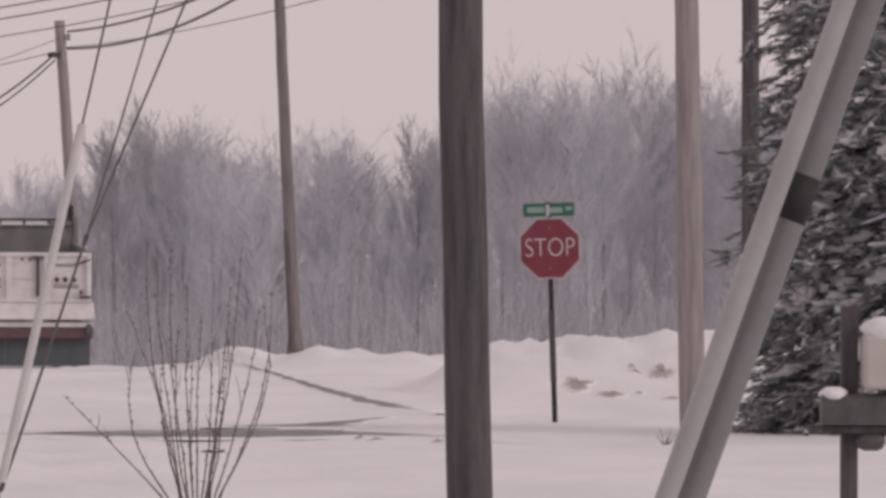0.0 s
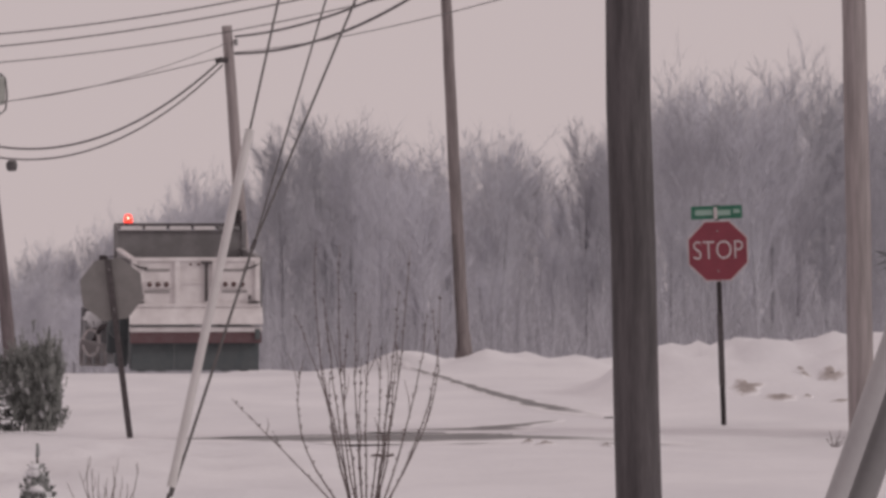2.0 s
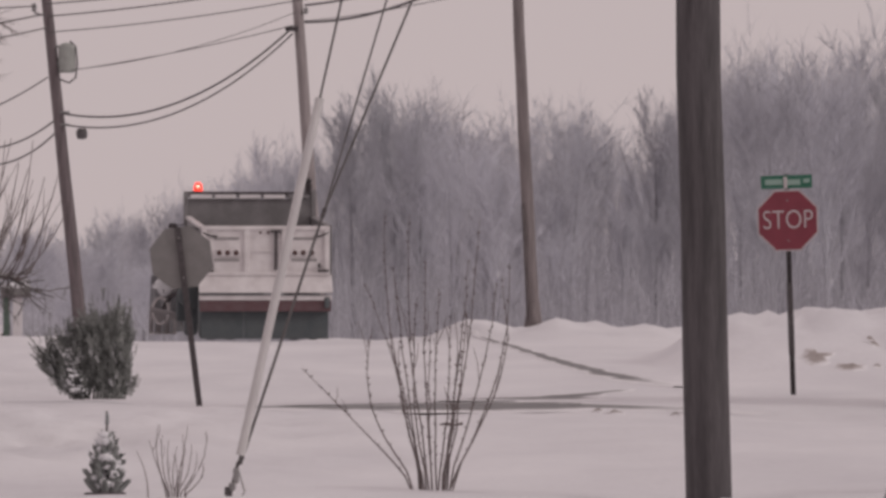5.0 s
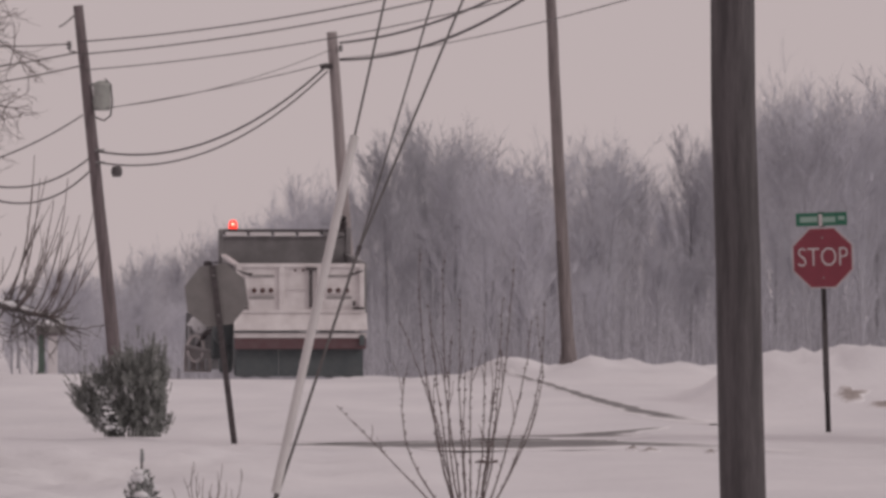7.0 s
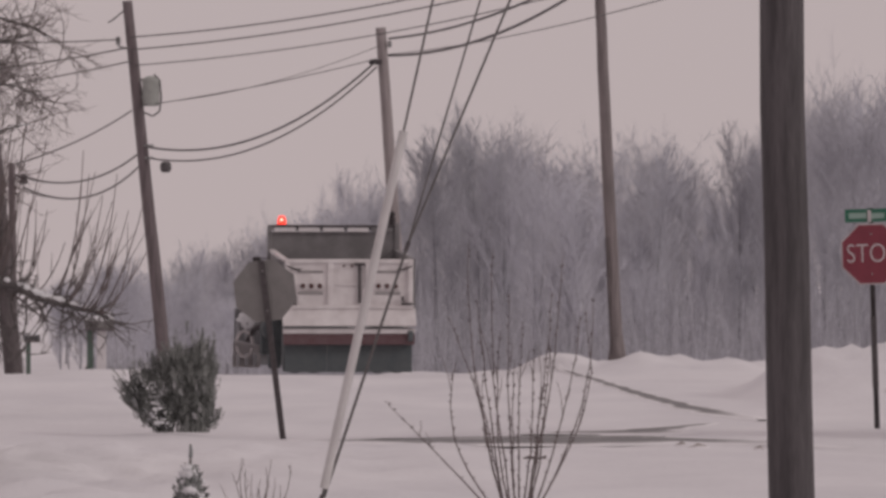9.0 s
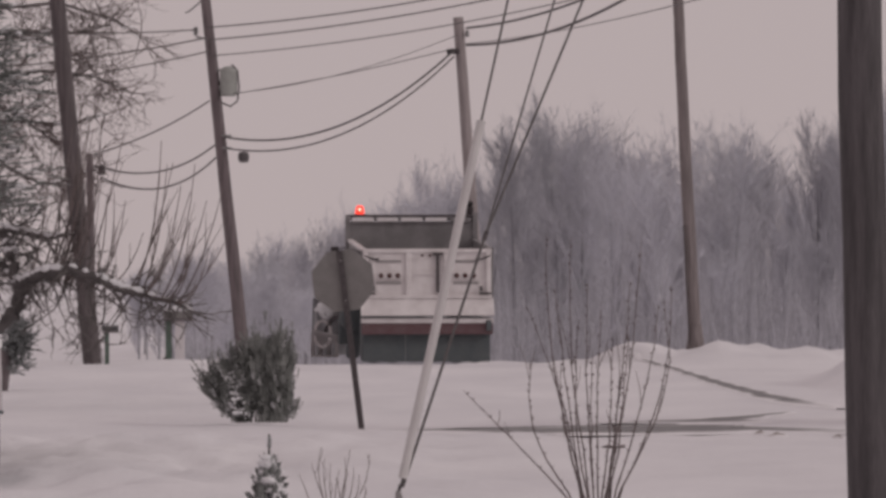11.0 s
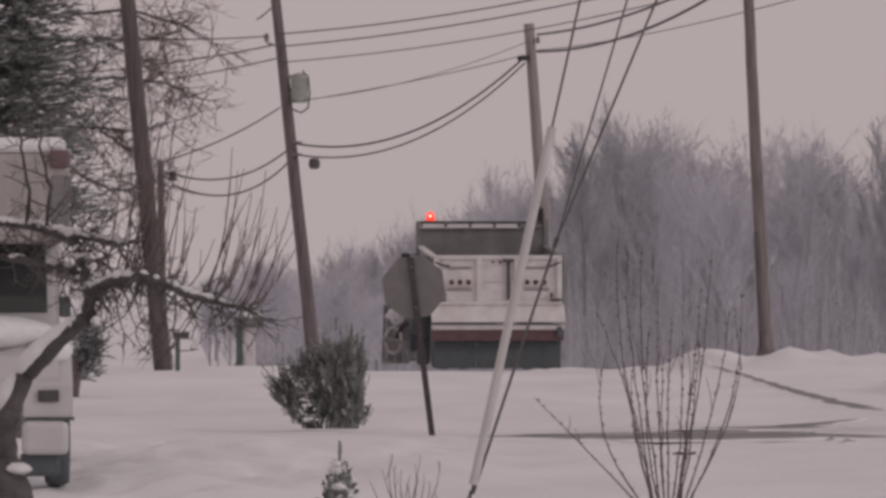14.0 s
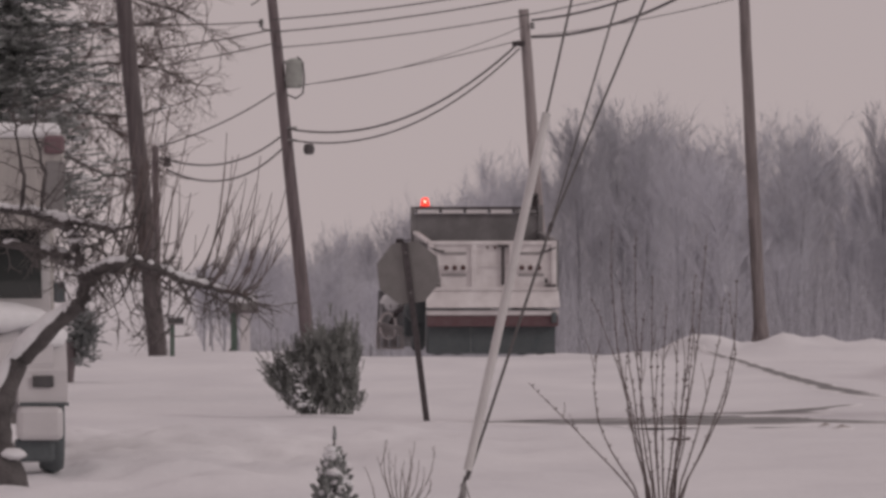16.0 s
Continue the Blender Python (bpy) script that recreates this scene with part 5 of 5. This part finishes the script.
apple_tree()


def yard_maple():
    """A spreading bare tree whose trunk stands beyond the edge of the yard."""
    rnd = random.Random(53)
    foot = Vector(on(-13.688, 124.0))
    t = thing("bare_maple", Matrix.Translation(foot), "spreading leafless tree with fine drooping twigs and snow", "tree")
    at = lambda p: Vector(p) - foot
    part("trunk", Shape().tube([(0, 0, -0.3), (0.05, 0, 2.5), (0.3, 0, 5.0), (0.35, 0, 8.5)], [0.28, 0.23, 0.18, 0.05], 12), BARK_NEAR, t, smooth=True)
    limbs = [
        ([(-12.924, 124, 3.765), (-11.832, 124, 4.092), (-10.959, 124, 3.896), (-10.195, 124, 3.525), (-9.704, 124, 3.601), (-9.104, 124, 3.852)], 0.060, 0.013, 0.5),
        ([(-12.924, 124, 4.747), (-11.832, 124, 4.747), (-10.741, 124, 4.769), (-9.726, 124, 4.682), (-8.994, 124, 4.878)], 0.052, 0.013, 0.3),
        ([(-11.123, 124, 5.075), (-10.632, 124, 4.835), (-10.195, 124, 4.507), (-9.704, 124, 4.201)], 0.040, 0.013, 0.3),
        ([(-12.924, 124, 6.057), (-11.832, 124, 6.33), (-10.741, 124, 6.494), (-9.649, 124, 6.45), (-8.885, 124, 6.603)], 0.056, 0.013, 0.3),
        ([(-12.924, 124, 5.402), (-11.396, 124, 5.566), (-10.195, 124, 5.73), (-9.213, 124, 5.62), (-8.449, 124, 5.293)], 0.052, 0.010, 0.3),
        ([(-10.741, 124, 6.385), (-10.195, 124, 6.33), (-9.737, 124, 6.079), (-9.213, 124, 5.73)], 0.032, 0.010, 0.2),
        ([(-12.924, 124, 7.039), (-11.287, 124, 6.93), (-9.868, 124, 7.039), (-8.776, 124, 6.712), (-8.121, 124, 6.275)], 0.052, 0.010, 0.3),
    ]
    for pts, r0, r1, cap in limbs:
        s, sn, tw = Shape(), Shape(), Shape()
        pts = [at(p) for p in pts]
        fine = rough_limb(s, sn, [Vector((0.2, 0, max(0.8, pts[0].z - 0.5)))] + pts, r0, r1, rnd, cap * 0.5)
        for _ in range(int(len(fine) * 2.4)):
            p = fine[rnd.randrange(4, len(fine))]
            twigs_from(tw, p, Vector((rnd.gauss(0.3, 0.7), rnd.gauss(0, 0.6), rnd.gauss(0.0, 0.7))), rnd.uniform(0.4, 0.95), 0.013, rnd, 2)
        limb = part("limb", s, BARK_NEAR, t, "long bare limb", True)
        part("snow_load", sn, SNOW_CAP, limb, "thin snow on the limb", True, "stuff")
        # The lighter twig material stands in for haze on this farther tree.
        part("twig_mass", tw, TWIG, limb, "fine drooping twigs", kind="stuff")
    return t


yard_maple()


def motorhome():
    m = Matrix.Translation(on(-4.944, 55.5)) @ pose(0, 0, 0, 0, 0, 8)
    t = thing("motorhome", m, "white motorhome parked nose-on under a cover of snow", "motorhome")
    # local x = 0 at its outer side, running to -2.3 across the body
    part("bunk_front", Shape().box(-1.15, 0.9, 2.50, 2.3, 1.9, 0.80, 0.09), BOX_WHITE, t, "off-white overhead bunk front")
    # The trim's dark grey paints in the shadow on this corner.
    part("corner_trim", Shape().box(-0.085, -0.06, 2.40, 0.16, 0.04, 0.58, 0.012), TRIM_SHADE, t, "corner trim with its shadow put into the colour")
    part("marker_lamp", Shape().box(-0.09, -0.07, 2.83, 0.18, 0.06, 0.16, 0.03), MAROON, t, "dull maroon corner lamp")
    part("body", Shape().box(-1.15, 4.2, 1.62, 2.3, 5.0, 2.5, 0.08), BOX_WHITE, t)
    part("roof_snow", Shape().box(-1.18, 1.0, 2.95, 2.3, 2.1, 0.14, 0.065), SNOW_CAP, t, "thick snow on the roof", True)
    part("windscreen", Shape().slab([(0.38, 1.5), (0.30, 1.5), (0.60, 2.13), (0.68, 2.13)], -2.0, -0.18), DARK_GLASS, t, "dark windscreen")
    part("cab", Shape().slab([(0.46, 0.5), (2.4, 0.5), (2.4, 2.12), (0.66, 2.12), (0.36, 1.46)], -2.1, -0.10), CAR_WHITE, t)
    bon = Shape().slab([(0.5, 0.62), (0.5, 1.56), (0.0, 1.40), (-0.42, 1.12), (-0.5, 0.95), (-0.5, 0.62)], -2.12, -0.12)
    part("bonnet", bon, CAR_WHITE, t, "white sloping bonnet")
    part("bonnet_snow", Shape().blob((-1.12, 0.02, 1.32), 1.05, 0.62, 0.18, random.Random(3), 0.06, 22, 9), SNOW_CAP, t, "deep smooth snow on the bonnet", True)
    fen = Shape().slab([(0.35, 0.59), (0.35, 1.22), (0.1, 1.26), (-0.3, 1.12), (-0.52, 0.88), (-0.54, 0.59)], -0.42, 0.0)
    part("fender", fen, CAR_WHITE, t, "snow-dusted front fender")
    part("fender_snow", Shape().blob((-0.2, -0.1, 1.16), 0.22, 0.40, 0.14, random.Random(6), 0.08, 16, 8), SNOW_CAP, t, "snow on the fender", True)
    part("headlamp", Shape().box(-0.21, -0.545, 0.79, 0.18, 0.03, 0.10, 0.01), MAIL_GREY, t, "dull snow-crusted headlamp")
    part("gap_line", Shape().box(-0.2, -0.55, 0.595, 0.42, 0.04, 0.03, 0.006), RUBBER, t)
    part("bumper", Shape().box(-0.24, -0.56, 0.43, 0.40, 0.16, 0.29, 0.05), CAR_WHITE, t, "white front bumper")
    part("lower_valance", Shape().box(-0.28, -0.50, 0.2, 0.34, 0.1, 0.2, 0.03), RUBBER, t)
    ty = part("tyre", Shape().lathe([(0.2, -0.1), (0.33, -0.1), (0.36, -0.05), (0.36, 0.05), (0.33, 0.1), (0.2, 0.1)], 22, (-0.12, -0.15, 0.36), "x"), RUBBER, t, smooth=True)
    part("rim", Shape().lathe([(0.05, -0.07), (0.18, -0.08), (0.2, -0.1), (0.2, 0.1), (0.18, 0.08), (0.05, 0.07)], 14, (-0.12, -0.15, 0.36), "x"), RIM, ty)
    part("mirror", Shape().box(-0.02, 0.45, 1.55, 0.10, 0.08, 0.18, 0.02), RUBBER, t)
    return t


motorhome()


def planter_bush():
    m = Matrix.Translation(on(-8.713, 98.0))
    t = thing("potted_evergreen", m, "small evergreen in a tapered brown tub", "planter")
    part("tub", Shape().lathe([(0.10, -0.02), (0.12, 0.0), (0.17, 0.5), (0.19, 0.62), (0.17, 0.62)], 14), POLE_BROWN, t, "tapered brown tub", True)
    s = Shape()
    rnd = random.Random(12)
    for _ in range(500):
        p = Vector((rnd.gauss(0.26, 0.12), rnd.gauss(0, 0.12), abs(rnd.gauss(0.75, 0.22))))
        needle_spray(s, p, Vector((rnd.gauss(0, 1), rnd.gauss(0, 1), rnd.gauss(0.2, 0.8))), 0.16, rnd, 0.45, 5)
    part("foliage", s, NEEDLE, t, "dark green foliage", kind="stuff")
    part("stem", Shape().tube([(0, 0, 0.4), (0.14, 0, 0.7), (0.26, 0, 0.8)], 0.025, 6), BARK_NEAR, t)


planter_bush()


def roadside_mailbox(m, w, mat, label, twin):
    t = thing("mailbox", m, label, "mailbox", "roadside mailboxes")
    prof = [(-0.09, 0.0), (0.09, 0.0), (0.09, 0.11)] + [(0.09 * math.cos(k * math.pi / 8), 0.11 + 0.09 * math.sin(k * math.pi / 8)) for k in range(1, 8)] + [(-0.09, 0.11)]
    part("box", Shape().slab([(y, z + 0.95) for y, z in prof], -w / 2, w / 2), mat, t)
    part("snow_cap", Shape().blob((0, 0, 1.16), w * 0.52, 0.10, 0.07, random.Random(2), 0.12, 14, 6), SNOW_CAP, t, "snow cap", True)
    part("shelf", Shape().box(0, 0, 0.93, w * 1.05, 0.2, 0.03, 0.006), POLE_BROWN, t)
    part("post", Shape().box(-w * 0.32 if twin else -w * 0.22, 0, 0.42, 0.13 if twin else 0.10, 0.10, 1.0, 0.01), GREEN_PAINT, t, "green painted post")
    if twin:
        part("post", Shape().box(w * 0.06, 0.02, 0.42, 0.20, 0.08, 1.0, 0.01), SIGN_WHITE, t, "white painted post")
        part("brace", Shape().tube([(-w * 0.5, 0, 0.1), (-w * 0.22, 0, 0.35)], 0.03, 6), POLE_BROWN, t)
    return t


roadside_mailbox(Matrix.Translation(on(-8.064, 132.0)), 0.6, SIGN_BACK, "snow-capped grey mailbox on green and white posts", True)
roadside_mailbox(Matrix.Translation(on(-8.312, 116.0)) @ Matrix.Diagonal((0.8, 0.8, 0.62, 1)), 0.36, MAIL_GREY, "small dark mailbox on a green post", False)


# ---- mailbox beside the big spruce ----
def mailbox_stand():
    m = Matrix.Translation(on(4.455, 42.0))
    t = thing("mailbox_stand", m, "dark mailbox and cream paper box on a post", "mailbox")
    part("post", Shape().box(0, 0, 0.60, 0.11, 0.10, 1.6, 0.012), POLE_DARK, t, "dark wooden post")
    prof = [(-0.085, 0.0), (0.085, 0.0), (0.085, 0.12)] + [(0.085 * math.cos(k * math.pi / 8), 0.12 + 0.085 * math.sin(k * math.pi / 8)) for k in range(1, 8)] + [(-0.085, 0.12)]
    part("box", Shape().slab([(y - 0.15, z + 0.62) for y, z in prof], -0.20, 0.42), MAIL_GREY, t, "dark grey metal mailbox")
    part("arm", Shape().box(0.1, -0.12, 0.59, 0.6, 0.12, 0.05, 0.008), POLE_DARK, t)
    part("newspaper_holder", Shape().box(0.13, -0.12, 0.515, 0.19, 0.15, 0.13, 0.055), MAIL_GREY, t, "rounded dark holder under the mailbox", True)
    part("paper_box", Shape().box(0.24, -0.12, 1.03, 0.34, 0.26, 0.36, 0.03), CREAM, t, "cream plastic paper box")
    part("paper_box_snow", Shape().blob((0.25, -0.12, 1.23), 0.19, 0.16, 0.10, random.Random(9), 0.12, 14, 7), SNOW_CAP, t, "snow heaped on the paper box", True)
    part("mailbox_snow", Shape().blob((-0.12, -0.15, 0.82), 0.09, 0.09, 0.05, random.Random(10), 0.14, 12, 6), SNOW_CAP, t, "snow on the mailbox", True)
    part("support", Shape().box(0.24, -0.12, 0.84, 0.06, 0.08, 0.06, 0.008), POLE_DARK, t)


mailbox_stand()


# ---- dark pine and scrub behind the yard ----
def pine_mass():
    rnd = random.Random(41)
    foot = Vector(on(-9.327, 88.0))
    t = thing("pine_tree", Matrix.Translation(foot), "shaggy grey-green pine with snow on its sweeping branches", "tree")
    part("trunk", Shape().tube([(0, 0, -0.2), (0.1, 0, 3), (0, 0, 9)], [0.2, 0.16, 0.05], 10), BARK_NEAR, t, smooth=True)
    nd, sn = Shape(), Shape()
    z = 2.6
    while z < 8.0:
        for _ in range(7):
            az = rnd.uniform(-1.9, 1.2)
            L = rnd.uniform(1.3, 2.7) * (1 - 0.045 * z)
            out = Vector((math.cos(az), math.sin(az), rnd.uniform(-0.1, 0.12)))
            p0 = Vector((0, 0, z))
            nd.tube([p0, p0 + out * L * 0.5, p0 + out * L + Vector((0, 0, 0.1))], [0.035, 0.02, 0.008], 4, False)
            for _ in range(24):
                c = p0 + out * L * rnd.uniform(0.25, 1.05) + Vector((rnd.gauss(0, 0.1), rnd.gauss(0, 0.15), rnd.gauss(0, 0.07)))
                needle_spray(nd, c, out + Vector((rnd.gauss(0, 0.5), rnd.gauss(0, 0.5), rnd.gauss(0.1, 0.3))), rnd.uniform(0.15, 0.3), rnd, 0.5, 6)
                if rnd.random() < 0.3:
                    needle_spray(sn, c + Vector((0, -0.02, 0.02)), out + Vector((rnd.gauss(0, 0.4), rnd.gauss(0, 0.4), 0.1)), rnd.uniform(0.12, 0.24), rnd, 0.5, 5)
            for _ in range(1):
                c = p0 + out * L * rnd.uniform(0.4, 1.0)
                sn.blob(c + Vector((rnd.gauss(0, 0.06), rnd.gauss(0, 0.1), 0.05)), rnd.uniform(0.04, 0.11), 0.07, rnd.uniform(0.02, 0.04), rnd, 0.4, 7, 4)
        z += 0.17
    part("foliage", nd, NEEDLE_BLUE, t, "shaggy grey-green needles", kind="stuff")
    part("snow_load", sn, SNOW_CAP, t, "snow on the boughs", True, "stuff")


pine_mass()

rs = random.Random(77)
for k in range(16):
    d = rs.uniform(150, 185)
    x = (-10.197 + (-6.394 - (-10.197)) * k / 15 + rs.uniform(-0.2, 0.2)) * d / 160
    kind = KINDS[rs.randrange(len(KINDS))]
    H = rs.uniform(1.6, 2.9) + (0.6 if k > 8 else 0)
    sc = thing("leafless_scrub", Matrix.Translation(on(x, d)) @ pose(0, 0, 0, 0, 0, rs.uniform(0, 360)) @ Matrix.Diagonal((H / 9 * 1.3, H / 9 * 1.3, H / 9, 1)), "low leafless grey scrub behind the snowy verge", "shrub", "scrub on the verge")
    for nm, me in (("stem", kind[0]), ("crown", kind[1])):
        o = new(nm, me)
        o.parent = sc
